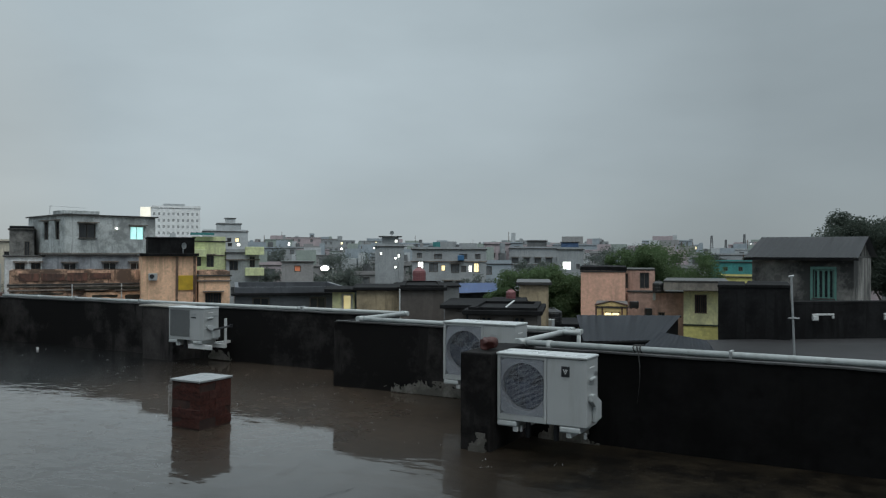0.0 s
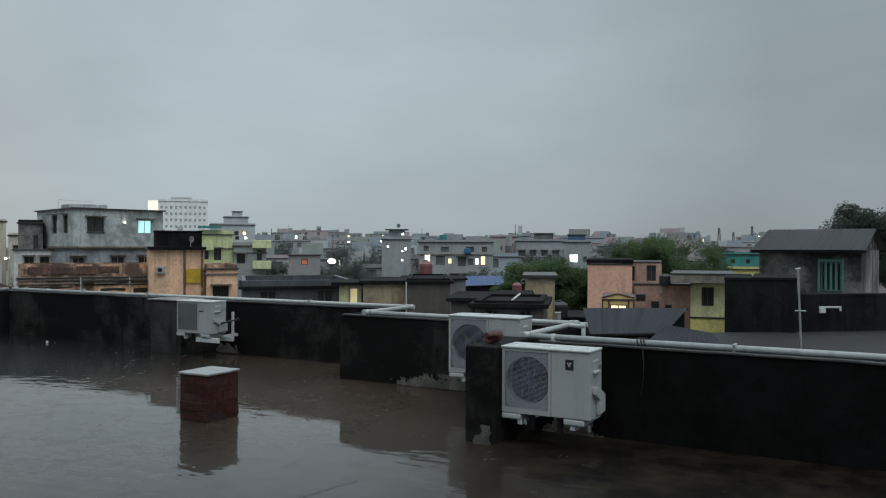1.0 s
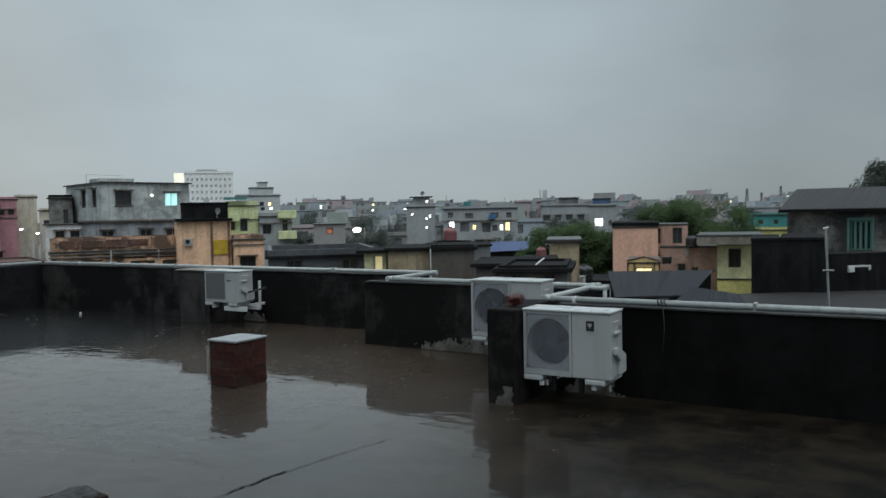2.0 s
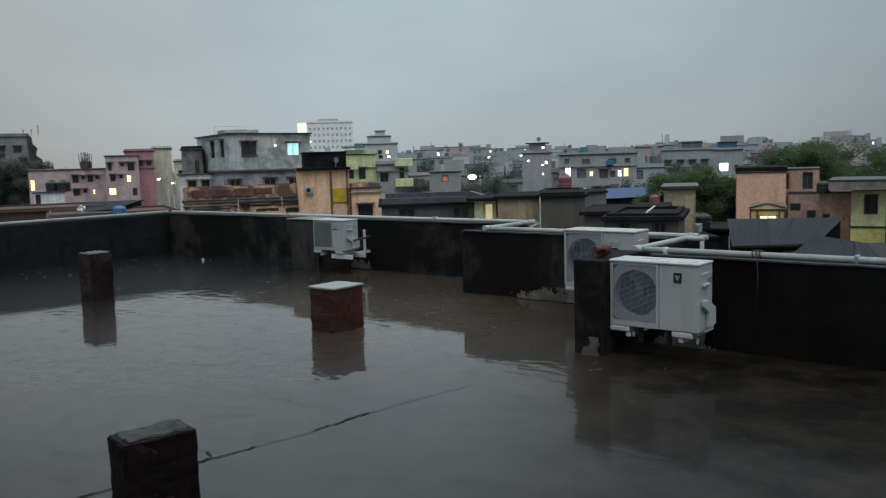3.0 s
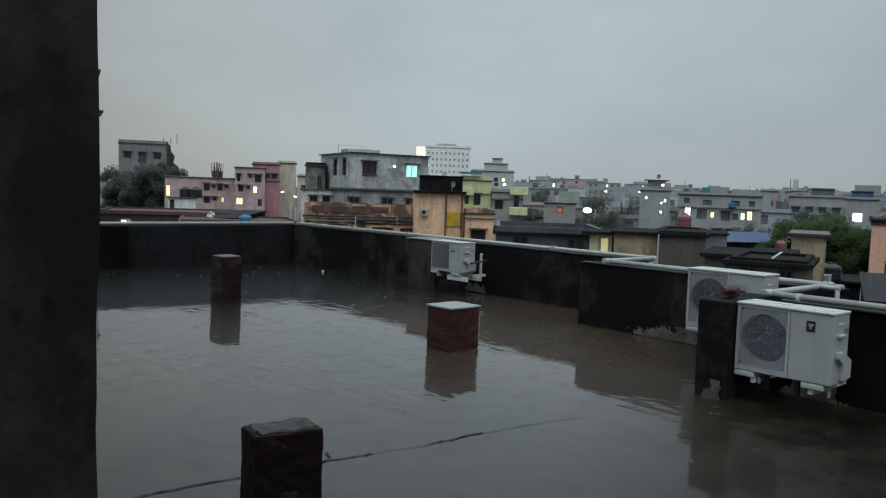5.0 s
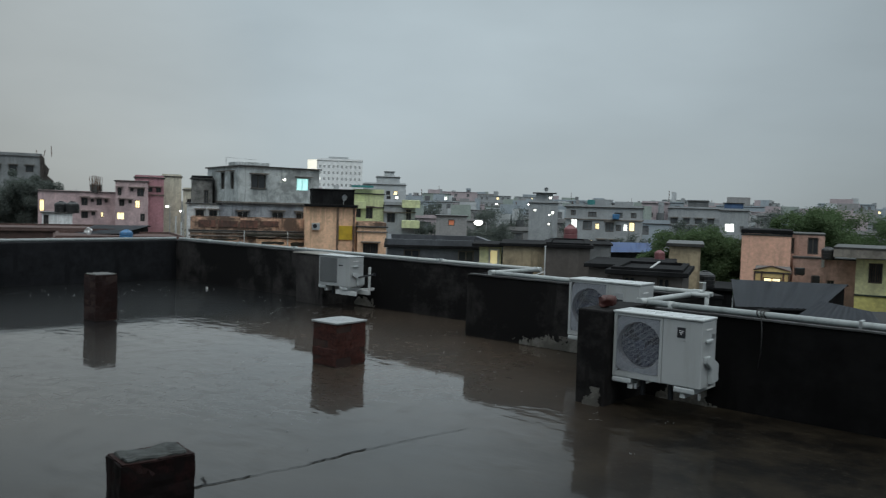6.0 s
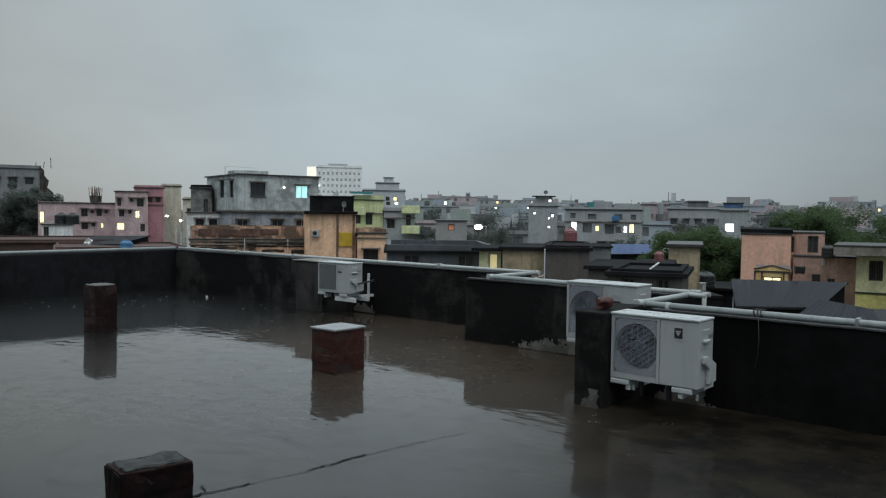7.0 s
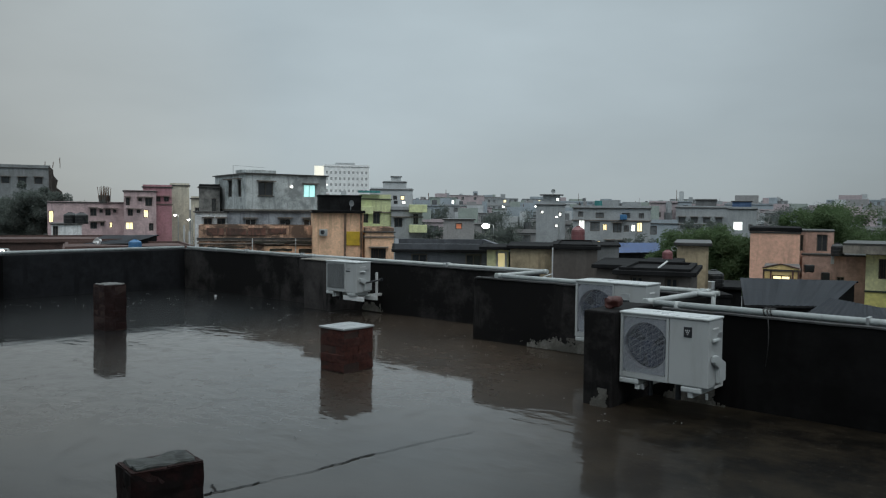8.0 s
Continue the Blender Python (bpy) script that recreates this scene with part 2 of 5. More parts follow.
WHITE_MARK = plain("white_mark", (0.75, 0.76, 0.76), 0.5)
STEEL = plain("galvanised_steel", (0.42, 0.44, 0.45), 0.45, 0.6, 0.15, 12)
RUST = plain("rusty_steel", (0.12, 0.07, 0.045), 0.7, 0.3, 0.3, 12)
CABLE = plain("black_cable", (0.02, 0.02, 0.02), 0.45)
STONE_CAP = plain("wet_stone_cap", (0.22, 0.235, 0.24), 0.14, 0, 0.15, 6)
CRUST = plaster("blackened_crust", (0.022, 0.0085, 0.0085), 0.9, (0.005, 0.0042, 0.0042), 7.0, 0.6, (0.4, 0.6), spec=0.12)
MORTAR = plaster("mortar", (0.05, 0.028, 0.023), 0.7, (0.02, 0.013, 0.012), 4.0)
DARK_CAP = plaster("mossy_wet_cap", (0.045, 0.05, 0.048), 0.9, (0.012, 0.013, 0.0125), 6.0, 0.5, spec=0.2)
CEMENT = plaster("rough_cement", (0.1, 0.1, 0.097), 0.7, (0.03, 0.03, 0.028), 4.0, 0.4)
LEDGE = plaster("stained_ledge", (0.24, 0.21, 0.185), 0.7, (0.08, 0.07, 0.06), 1.5)
BRICK = brick_skin("red_brick", (0.06, 0.0215, 0.0175), (0.085, 0.028, 0.021))
BRICK_DAMP = brick_skin("damp_brick", (0.015, 0.0068, 0.0065), (0.027, 0.0105, 0.0095))
BRICK_BLACK = brick_skin("near_black_brick", (0.014, 0.006, 0.0055), (0.03, 0.011, 0.01))
JAMB = plaster("raw_concrete", (0.03, 0.027, 0.024), 0.8, (0.006, 0.005, 0.0045), 2.2, 0.8, spec=0.15)
jn, jl = JAMB.node_tree.nodes, JAMB.node_tree.links
pits = jn.new("ShaderNodeTexVoronoi")
pits.inputs["Scale"].default_value = 9.0
jl.new(coords(jn, jl, (1.0, 1.0, 0.8)), pits.inputs["Vector"])
old = jn["Principled BSDF"].inputs["Base Color"].links[0].from_socket
jl.new(mix(jn, jl, span(jn, jl, pits.outputs["Distance"], 0.1, 0.2, 0.85, 0.0), old, (0.006, 0.005, 0.005)), jn["Principled BSDF"].inputs["Base Color"])
RED_CLAY = plain("red_clay", (0.06, 0.015, 0.012), 0.55, 0, 0.25, 14)
# Window glass is lifted from near-black to carry the haze.
GLASS = plain("haze_lifted_glass", (0.045, 0.05, 0.055), 0.15, 0, 0.2, 3)
WOOD = plain("painted_wood", (0.1, 0.085, 0.07), 0.6, 0, 0.2, 12)
GREEN_WOOD = plain("green_shutter_paint", (0.1, 0.23, 0.2), 0.5, 0, 0.15, 12)
WHITE_PAINT = plain("white_frame_paint", (0.55, 0.57, 0.57), 0.5, 0, 0.1, 10)
ROOFING = plaster("roof_terrace", (0.06, 0.06, 0.058), 0.7, (0.04, 0.04, 0.038), 0.6, 0.35)
SLATE = plaster("grey_sheet_roof", (0.075, 0.08, 0.086), 0.4, (0.06, 0.065, 0.07), 0.8, 0.4)
DARK_SHEET = plaster("dark_sheet_roof", (0.045, 0.053, 0.066), 0.3, (0.022, 0.026, 0.032), 0.9, 0.5, spec=0.3)
TANK_BLACK = plain("black_tank_plastic", (0.016, 0.017, 0.018), 0.4)
TANK_BLUE = plain("blue_tank_plastic", (0.05, 0.16, 0.32), 0.4)
TANK_RED = plain("red_tank_plastic", (0.19, 0.07, 0.075), 0.45)
TARP = plain("blue_tarpaulin", (0.12, 0.19, 0.38), 0.4, 0, 0.2, 2)
# Many town renders below are raised in colour to carry the haze.
GREY_WALL = plaster("weathered_grey_render", (0.57, 0.61, 0.61), 0.75, (0.17, 0.185, 0.185), 0.9)
BLUE_GREY = plaster("blue_grey_render", (0.4, 0.43, 0.47), 0.6, (0.08, 0.085, 0.09), 0.8)
WHITE_WALL = plaster("limewashed_wall", (0.88, 0.9, 0.91), 0.4, (0.2, 0.2, 0.19), 0.8)
ORANGE = plaster("orange_render", (0.92, 0.6, 0.4), 0.42, (0.15, 0.095, 0.06), 0.7, 0.75, (0.5, 0.72))
ORANGE_WORN = plaster("worn_orange_render", (0.74, 0.47, 0.33), 0.92, (0.085, 0.062, 0.05), 1.0, 0.75, (0.44, 0.62))
MOULD = plaster("black_green_mould", (0.05, 0.05, 0.038), 0.7, (0.025, 0.022, 0.018), 2.0)
RUST_PANEL = plaster("rust_brown_panel", (0.2, 0.1, 0.075), 0.85, (0.06, 0.045, 0.04), 1.6)
SALMON = plaster("salmon_render", (0.8, 0.48, 0.36), 0.28, (0.13, 0.09, 0.07), 0.6, 0.75, (0.5, 0.74))
SALMON_WORN = plaster("worn_salmon_render", (0.56, 0.36, 0.29), 0.6, (0.14, 0.1, 0.085), 0.7, 0.75, (0.46, 0.7))
PINK = plaster("pink_render", (0.61, 0.46, 0.47), 0.4, (0.17, 0.13, 0.13), 0.6)
ROSE = plaster("rose_render", (0.5, 0.26, 0.295), 0.35, (0.17, 0.1, 0.1), 0.6)
CREAM = plaster("cream_render", (0.7, 0.67, 0.55), 0.4, (0.18, 0.17, 0.14), 0.6)
LIME = plaster("pale_lime_render", (0.72, 0.78, 0.45), 0.25, (0.13, 0.14, 0.09), 0.7)
YELLOW = plaster("yellow_render", (0.75, 0.7, 0.26), 0.4, (0.2, 0.18, 0.08), 0.7)
YELLOW_GREY = plaster("faded_yellow_render", (0.8, 0.79, 0.46), 0.35, (0.12, 0.11, 0.08), 0.7)
MINT = plaster("mint_render", (0.3, 0.5, 0.44), 0.35, (0.1, 0.16, 0.14), 0.7)
TEAL = plaster("teal_render", (0.08, 0.32, 0.32), 0.35, (0.04, 0.11, 0.11), 0.7)
TAN = plaster("tan_render", (0.44, 0.36, 0.24), 0.65, (0.09, 0.075, 0.055), 0.9)
BROWN = plaster("brown_render", (0.135, 0.12, 0.11), 0.6, (0.075, 0.067, 0.062), 0.8)
SOOT = plaster("soot_black_render", (0.019, 0.0195, 0.0205), 0.8, (0.006, 0.006, 0.0065), 0.9, 0.8, spec=0.08)
GREY_DARK = plaster("dark_grey_render", (0.19, 0.2, 0.205), 0.55, (0.085, 0.088, 0.092), 0.7)
HOUSE_GREY = plaster("stained_grey_render", (0.36, 0.355, 0.335), 0.95, (0.026, 0.027, 0.028), 0.4, 0.75, (0.4, 0.66))
# Far walls: pale, low-contrast colours carry the haze over distance.
HAZED_CONCRETES = [plaster("hazed_pale_concrete", (0.56, 0.595, 0.61), 0.4, (0.35, 0.37, 0.38), 0.7),
             plaster("hazed_mid_concrete", (0.38, 0.405, 0.42), 0.45, (0.23, 0.247, 0.252), 0.7),
             plaster("hazed_pink_render", (0.5, 0.425, 0.445), 0.4, (0.31, 0.275, 0.285), 0.7),
             plaster("hazed_blue_render", (0.38, 0.44, 0.485), 0.4, (0.24, 0.27, 0.295), 0.7),
             plaster("hazed_green_render", (0.36, 0.42, 0.385), 0.4, (0.23, 0.26, 0.245), 0.7),
             plaster("hazed_brown_grey_render", (0.34, 0.34, 0.34), 0.4, (0.21, 0.215, 0.215), 0.7)]
BLUE_SHEET = plaster("blue_sheet_cladding", (0.1, 0.17, 0.31), 0.4, (0.05, 0.08, 0.14), 1.0)
RED_BROWN = plaster("wet_red_brown_brick", (0.11, 0.068, 0.06), 0.6, (0.05, 0.035, 0.032), 1.2)
EARTH = plaster("wet_earth", (0.06, 0.058, 0.05), 0.5, (0.03, 0.03, 0.03), 0.1, 0.6)
# Leaf tones are lifted and kept close together to carry haze.
LEAF = leaf_skin("leaf_green", (0.085, 0.135, 0.062), (0.12, 0.17, 0.088))
LEAF_GREY = leaf_skin("leaf_grey_green", (0.115, 0.137, 0.122), (0.15, 0.17, 0.155))
LEAF_DARK = leaf_skin("leaf_dark", (0.065, 0.085, 0.07), (0.09, 0.11, 0.092))
BARK = plain("bark", (0.06, 0.05, 0.04), 0.8, 0, 0.3, 20)
LIT_WARM = glow("lit_room_warm", (1.0, 0.82, 0.45), 1.6)
LIT_COOL = glow("lit_room_cool", (0.45, 0.85, 0.82), 0.95)
LIT_WHITE = glow("lit_room_white", (0.95, 1.0, 0.95), 1.8)
LIT_DIM = glow("lit_front_dim", (1.0, 0.86, 0.45), 0.42)
LIT_CREAM = glow("lit_stair_cream", (1.0, 0.97, 0.82), 0.6)
LAMP = glow("lamp_glow", (1.0, 0.98, 0.88), 9.0)
LAMP_RED = glow("red_lamp_glow", (1.0, 0.25, 0.15), 1.2)


# ---- mesh helpers ----
def part(name, bm, material, parent=None, label=""):
    """One mesh object out of a bmesh, under its thing."""
    me = bpy.data.meshes.new(name)
    bm.normal_update()
    bm.to_mesh(me)
    bm.free()
    me.materials.append(material)
    ob = new(name, me)
    ob.parent = parent
    if label:
        ob["label"] = label
    return ob


def thing(name, m, label, category, group="", kind=""):
    ob = new(name)
    ob.empty_display_size = 0.2
    ob.matrix_basis = m
    return tagged(ob, label, category, group, kind)


def add_box(bm, x0, x1, y0, y1, z0, z1, bevel=0.0, segments=2):
    r = bmesh.ops.create_cube(bm, size=1, matrix=Matrix.LocRotScale(((x0 + x1) / 2, (y0 + y1) / 2, (z0 + z1) / 2), None, (abs(x1 - x0), abs(y1 - y0), abs(z1 - z0))))
    if bevel:
        edges = list({e for v in r["verts"] for e in v.link_edges})
        bmesh.ops.bevel(bm, geom=edges, offset=bevel, segments=segments, affect="EDGES", profile=0.5)
    return bm


def boxed(x0, x1, y0, y1, z0, z1, bevel=0.0, segments=2):
    return add_box(bmesh.new(), x0, x1, y0, y1, z0, z1, bevel, segments)


def add_rod(bm, a, b, r, seg=10, r2=None):
    a, b = Vector(a), Vector(b)
    d = b - a
    m = Matrix.Translation((a + b) / 2) @ d.to_track_quat("Z", "Y").to_matrix().to_4x4()
    bmesh.ops.create_cone(bm, cap_ends=True, segments=seg, radius1=r, radius2=r if r2 is None else r2, depth=d.length, matrix=m)
    return bm


def rod(a, b, r, seg=10, r2=None):
    bm = add_rod(bmesh.new(), a, b, r, seg, r2)
    return bm


def tube(points, r, seg=8):
    """One bent rod through the points."""
    bm = bmesh.new()
    pts = [Vector(p) for p in points]
    rings = []
    for i, p in enumerate(pts):
        d = (pts[min(i + 1, len(pts) - 1)] - pts[max(i - 1, 0)]).normalized()
        turn = d.to_track_quat("Z", "Y").to_matrix()
        rings.append([bm.verts.new(p + turn @ Vector((r * math.cos(2 * math.pi * k / seg), r * math.sin(2 * math.pi * k / seg), 0))) for k in range(seg)])
    for a, b in zip(rings, rings[1:]):
        best = min(range(seg), key=lambda o: sum((a[k].co - b[(k + o) % seg].co).length for k in range(seg)))
        for k in range(seg):
            j = (k + 1) % seg
            bm.faces.new((a[k], a[j], b[(j + best) % seg], b[(k + best) % seg]))
    bm.faces.new(rings[0][::-1])
    bm.faces.new(rings[-1])
    return bm


def smooth(ob, sides=True):
    for f in ob.data.polygons:
        f.use_smooth = len(f.vertices) == 4 or not sides
    return ob


def uneven(bm, amount, scale=4.0, cuts=0):
    if cuts:
        bmesh.ops.subdivide_edges(bm, edges=bm.edges[:], cuts=cuts, use_grid_fill=True)
    for v in bm.verts:
        v.co += noise.noise_vector(v.co * scale) * amount
    return bm


ROOF = pose(0, 0, 0, 0, 0, -28.5)   # the terrace: u along the street front, v outwards


def at_roof(u, v, z=0.0, turn=0.0):
    return ROOF @ pose(u, v, z, 0, 0, turn)


# ---- the terrace ----
def parapet(name, u0, u1, v0, v1, top, label, skin=None):
    bm = boxed(u0, u1, v0, v1, -0.1, top, 0.015, 2)
    bmesh.ops.subdivide_edges(bm, edges=[e for e in bm.edges if e.calc_length() > 0.5], cuts=24, use_grid_fill=True)
    uneven(bm, 0.012, 1.7)
    wall = part(name, bm, skin or BLACK)
    wall.matrix_basis = ROOF
    tagged(wall, label, "parapet", "", "structure")
    return wall


def fall(v):
    """Height of the screed, which falls gently to the outer parapets."""
    return -0.008 * max(0.0, v - 3.5)


bm = bmesh.new()
inner = [(-14.25, -9), (7.5, -9), (7.5, 3.5), (-14.25, 3.5)]
outer = [(-14.25, 3.5), (7.5, 3.5), (7.5, 6.55), (-3.0, 6.55), (-3.0, 7.9), (-5.9, 7.9), (-5.9, 8.95), (-14.25, 8.95)]
for outline in (inner, outer):
    top = [bm.verts.new((u, v, fall(v))) for u, v in outline]
    low = [bm.verts.new((u, v, -0.3)) for u, v in outline]
    bm.faces.new(top)
    bm.faces.new(low[::-1])
    for i in range(len(outline)):
        j = (i + 1) % len(outline)
        if outline[i][1] != 3.5 or outline[j][1] != 3.5:
            bm.faces.new((top[i], low[i], low[j], top[j]))
bmesh.ops.remove_doubles(bm, verts=bm.verts[:], dist=0.0005)
floor = part("floor", bm, WET_ROOF)
floor.matrix_basis = ROOF
tagged(floor, "dark cement roof terrace flooded with rain water", "roof terrace", "", "structure")

bm = boxed(-14.4, 7.6, -9.1, 6.6, -9.5, -0.31)
add_box(bm, -14.4, -5.8, 6.6, 8.9, -9.5, -0.31)
add_box(bm, -5.8, -3.0, 6.6, 7.8, -9.5, -0.31)
below = part("wall_building", bm, GREY_DARK)
below.matrix_basis = ROOF
tagged(below, "dark grey rendered storeys under the roof terrace", "building", "", "structure")

parapet("parapet_north", -14.4, -5.78, 8.86, 9.06, 0.735, "black mildewed parapet along the terrace's far side", MOTTLE_MIST_GREY)
parapet("parapet_west", -14.4, -14.2, -9.0, 8.86, 0.735, "black mildewed parapet on the terrace's short side", MISTED_BLACK)
parapet("parapet_middle", -5.95, -3.15, 7.83, 8.03, 0.735, "black parapet of the stepped-in terrace edge", MOTTLE_MIST_GREY)
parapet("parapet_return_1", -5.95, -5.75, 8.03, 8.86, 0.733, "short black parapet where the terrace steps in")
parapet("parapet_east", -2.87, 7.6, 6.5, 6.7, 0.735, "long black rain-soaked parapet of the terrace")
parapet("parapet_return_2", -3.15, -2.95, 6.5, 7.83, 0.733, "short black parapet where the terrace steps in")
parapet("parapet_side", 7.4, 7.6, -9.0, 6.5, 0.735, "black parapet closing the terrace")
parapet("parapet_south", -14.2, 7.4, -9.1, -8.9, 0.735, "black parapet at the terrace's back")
# rendered piers that stiffen the parapets
pier = parapet("pier_1", -3.15, -2.88, 5.78, 6.5, 0.765, "black mildewed pier beside a cooling unit, lime peeling at its foot", MOTTLE_MIST_GREY)
parapet("pier_2", -9.95, -9.3, 8.42, 8.86, 0.74, "low black pier on the far parapet", MOTTLE_MIST_GREY)
parapet("pier_3", -14.2, -14.0, 3.3, 5.35, 0.74, "black pier on the side parapet")
coping = part("coping_pier", uneven(boxed(-10.0, -9.28, 8.40, 8.86, 0.744, 0.762, 0.004), 0.004, 6, 2), PATCH)
coping.matrix_basis = ROOF
tagged(coping, "thin worn cement coping on a pier", "coping", "", "structure")


def foot_patch(u0, u1, v, z1, seed, parent_label):
    """Lime showing where the black coat has come off: a thin ragged crust, worn through in places."""
    bm = bmesh.new()
    cell = 0.011
    nu, nz = int((u1 - u0) / cell), int(z1 / cell)
    grid = {}

    def corner(i, k):
        if (i, k) not in grid:
            p = Vector((u0 + i * cell, v, 0.003 + k * cell))
            q = noise.noise_vector(p * 60) * 0.005
            grid[(i, k)] = bm.verts.new((p.x + q.x, v - 0.004 - 0.004 * abs(q.y) / 0.005, p.z + q.z - 0.03))
        return grid[(i, k)]
    for i in range(nu):
        for k in range(nz):
            p = Vector((u0 + i * cell, seed * 7.3, k * cell))
            keep = noise.noise(p * 9) + 0.5 * noise.noise(p * 26) + 0.3 * noise.noise(p * 60)
            reach = 1 - (k / nz) ** 1.2 - 0.8 * abs(2 * i / nu - 1) ** 3
            if keep + 1.1 * reach > 0.3:
                bm.faces.new((corner(i, k), corner(i + 1, k), corner(i + 1, k + 1), corner(i, k + 1)))
    bmesh.ops.solidify(bm, geom=bm.faces[:], thickness=-0.006)
    ob = part("lime_patch", bm, PATCH)
    ob.matrix_basis = ROOF
    return tagged(ob, parent_label, "plaster patch", "", "structure")


foot_patch(-3.07, -2.878, 5.752, 0.17, 12, "ragged pale lime patch at a pier's foot")
foot_patch(-5.2, -3.5, 7.80, 0.17, 4, "ragged pale lime patch along the parapet's foot")
foot_patch(-2.75, -2.2, 6.468, 0.2, 5, "ragged pale lime patch under the cooling unit")
foot_patch(-9.0, -8.5, 8.83, 0.16, 6, "ragged pale lime patch under the far cooling unit")


# stair room beside the camera
bm = boxed(-4.4, -1.7, -3.4, 0.6, -0.01, 2.5, 0.01, 2)
bmesh.ops.subdivide_edges(bm, edges=[e for e in bm.edges if e.calc_length() > 0.6], cuts=30, use_grid_fill=True)
uneven(bm, 0.006, 5)
stair = part("wall_stair_room", bm, JAMB)
stair.matrix_basis = ROOF
tagged(stair, "rough dark concrete wall of the stair room", "wall", "", "structure")
slab = part("roof_stair_room", boxed(-4.55, -1.66, -3.7, 0.63, 2.504, 2.63, 0.01), JAMB)
slab.matrix_basis = ROOF
tagged(slab, "dark concrete roof slab of the stair room", "roof", "", "structure")


# crack in the screed
def crack(points, width, seed):
    rng = random.Random(seed)
    for (u0, v0), (u1, v1) in zip(points, points[1:]):
        n = 14
        side = Vector((v0 - v1, u1 - u0, 0)).normalized()
        bm = bmesh.new()
        rows = []
        wander = 0.0
        for i in range(n + 1):
            k = i / n
            wander = 0.7 * wander + rng.uniform(-0.008, 0.008)
            p = Vector((u0 + (u1 - u0) * k, v0 + (v1 - v0) * k, fall(v0 + (v1 - v0) * k) + 0.004)) + side * wander
            w = width * (0.3 + 0.7 * rng.random())
            rows.append((bm.verts.new(p - side * w), bm.verts.new(p + side * w)))
        for a, b in zip(rows, rows[1:]):
            bm.faces.new((a[0], b[0], b[1], a[1]))
        ob = part("crack", bm, CRACK_BLACK, floor, "dark open crack in the screed")


def to_roof(x, y):
    return (0.8788 * x - 0.4772 * y, 0.4772 * x + 0.8788 * y)


crack([to_roof(*p) for p in ((-2.9, 2.4), (-2.55, 2.92), (-2.2, 3.42), (-1.93, 3.8), (-1.72, 4.08))], 0.011, 1)
crack([to_roof(*p) for p in ((-1.48, 4.38), (-1.37, 4.55), (-1.24, 4.76))], 0.012, 2)
crack([to_roof(*p) for p in ((-1.24, 4.76), (-1.0, 5.1), (-0.72, 5.45))], 0.004, 9)
crack([to_roof(*p) for p in ((-1.72, 4.08), (-1.48, 4.38))], 0.004, 8)
crack([to_roof(*p) for p in ((-1.93, 3.8), (-1.9, 3.9), (-1.97, 3.98))], 0.009, 7)


# ---- pipes on the parapets ----
def pipe_run(name, points, r, label, couplings=()):
    root = thing(name, ROOF, label, "pipe")
    for i, (a, b) in enumerate(zip(points, points[1:])):
        smooth(part("pipe", rod(a, b, r, 14), PVC, root))
        d = (Vector(b) - Vector(a)).normalized()
        if i:
            smooth(part("elbow", add_rod(rod(Vector(a) - d * r * 1.2, Vector(a) + d * r * 2.6, r * 1.2, 14), Vector(a) - (Vector(a) - Vector(points[i - 1])).normalized() * r * 2.6, Vector(a) + (Vector(a) - Vector(points[i - 1])).normalized() * r * 1.2, r * 1.2, 14), PVC, root))
    for i, k in couplings:
        a, b = Vector(points[i]), Vector(points[i + 1])
        d = (b - a).normalized()
        p = a + (b - a) * k
        smooth(part("coupling", rod(p - d * 0.06, p + d * 0.06, r * 1.16, 14), PVC, root))
    return root


run = pipe_run("water_pipe", [(-14.2, 8.93, 0.768), (-5.62, 8.95, 0.768), (-5.62, 7.9, 0.772), (-2.98, 7.9, 0.768), (-2.98, 6.58, 0.772), (7.4, 6.6, 0.768)], 0.027,
               "white plastic water pipe with elbows on the parapets", ((0, 0.12), (0, 0.45), (0, 0.8), (4, 0.33), (4, 0.6)))
smooth(part("branch", add_rod(rod((-3.02, 7.62, 0.772), (-2.78, 7.62, 0.772), 0.024, 12), (-2.8, 7.62, 0.785), (-2.8, 7.62, 0.5), 0.021, 12), PVC, run))
smooth(part("stub", rod((-2.7, 6.58, 0.7), (-2.7, 6.58, 0.80), 0.03, 12), PVC, run))
smooth(part("return_pipe", rod((-3.6, 8.02, 0.75), (-2.9, 8.02, 0.75), 0.024, 12), PVC, run))
pipe_run("drain_pipe", [(-14.3, 8.9, 0.765), (-14.3, -8.5, 0.765)], 0.03, "white plastic pipe lying on the side parapet", ((0, 0.2), (0, 0.4), (0, 0.6)))
for u in (-12.2, -10.6, -7.3):
    clip = part("pipe_clip", boxed(u - 0.012, u + 0.012, 8.885, 8.975, 0.73, 0.806, 0.004), STEEL, run)
for u in (-1.2, 0.9, 3.0):
    part("pipe_clip", boxed(u - 0.012, u + 0.012, 6.55, 6.65, 0.73, 0.806, 0.004), STEEL, run)

# thin worn copings under the pipes, proud of the wall faces
for name, u0, u1, v0, v1 in (("coping_north", -14.2, -5.9, 8.845, 8.90), ("coping_east", -2.8, 7.4, 6.488, 6.54), ("coping_middle", -5.9, -3.2, 7.815, 7.87)):
    bm = boxed(u0, u1, v0, v1, 0.728, 0.748, 0.004, 1)
    bmesh.ops.subdivide_edges(bm, edges=[e for e in bm.edges if e.calc_length() > 1], cuts=50)
    ob = part(name, uneven(bm, 0.008, 3), BLACK_TOP)
    ob.matrix_basis = ROOF
    tagged(ob, "worn grey cement edge along a parapet's top", "coping", "", "structure")

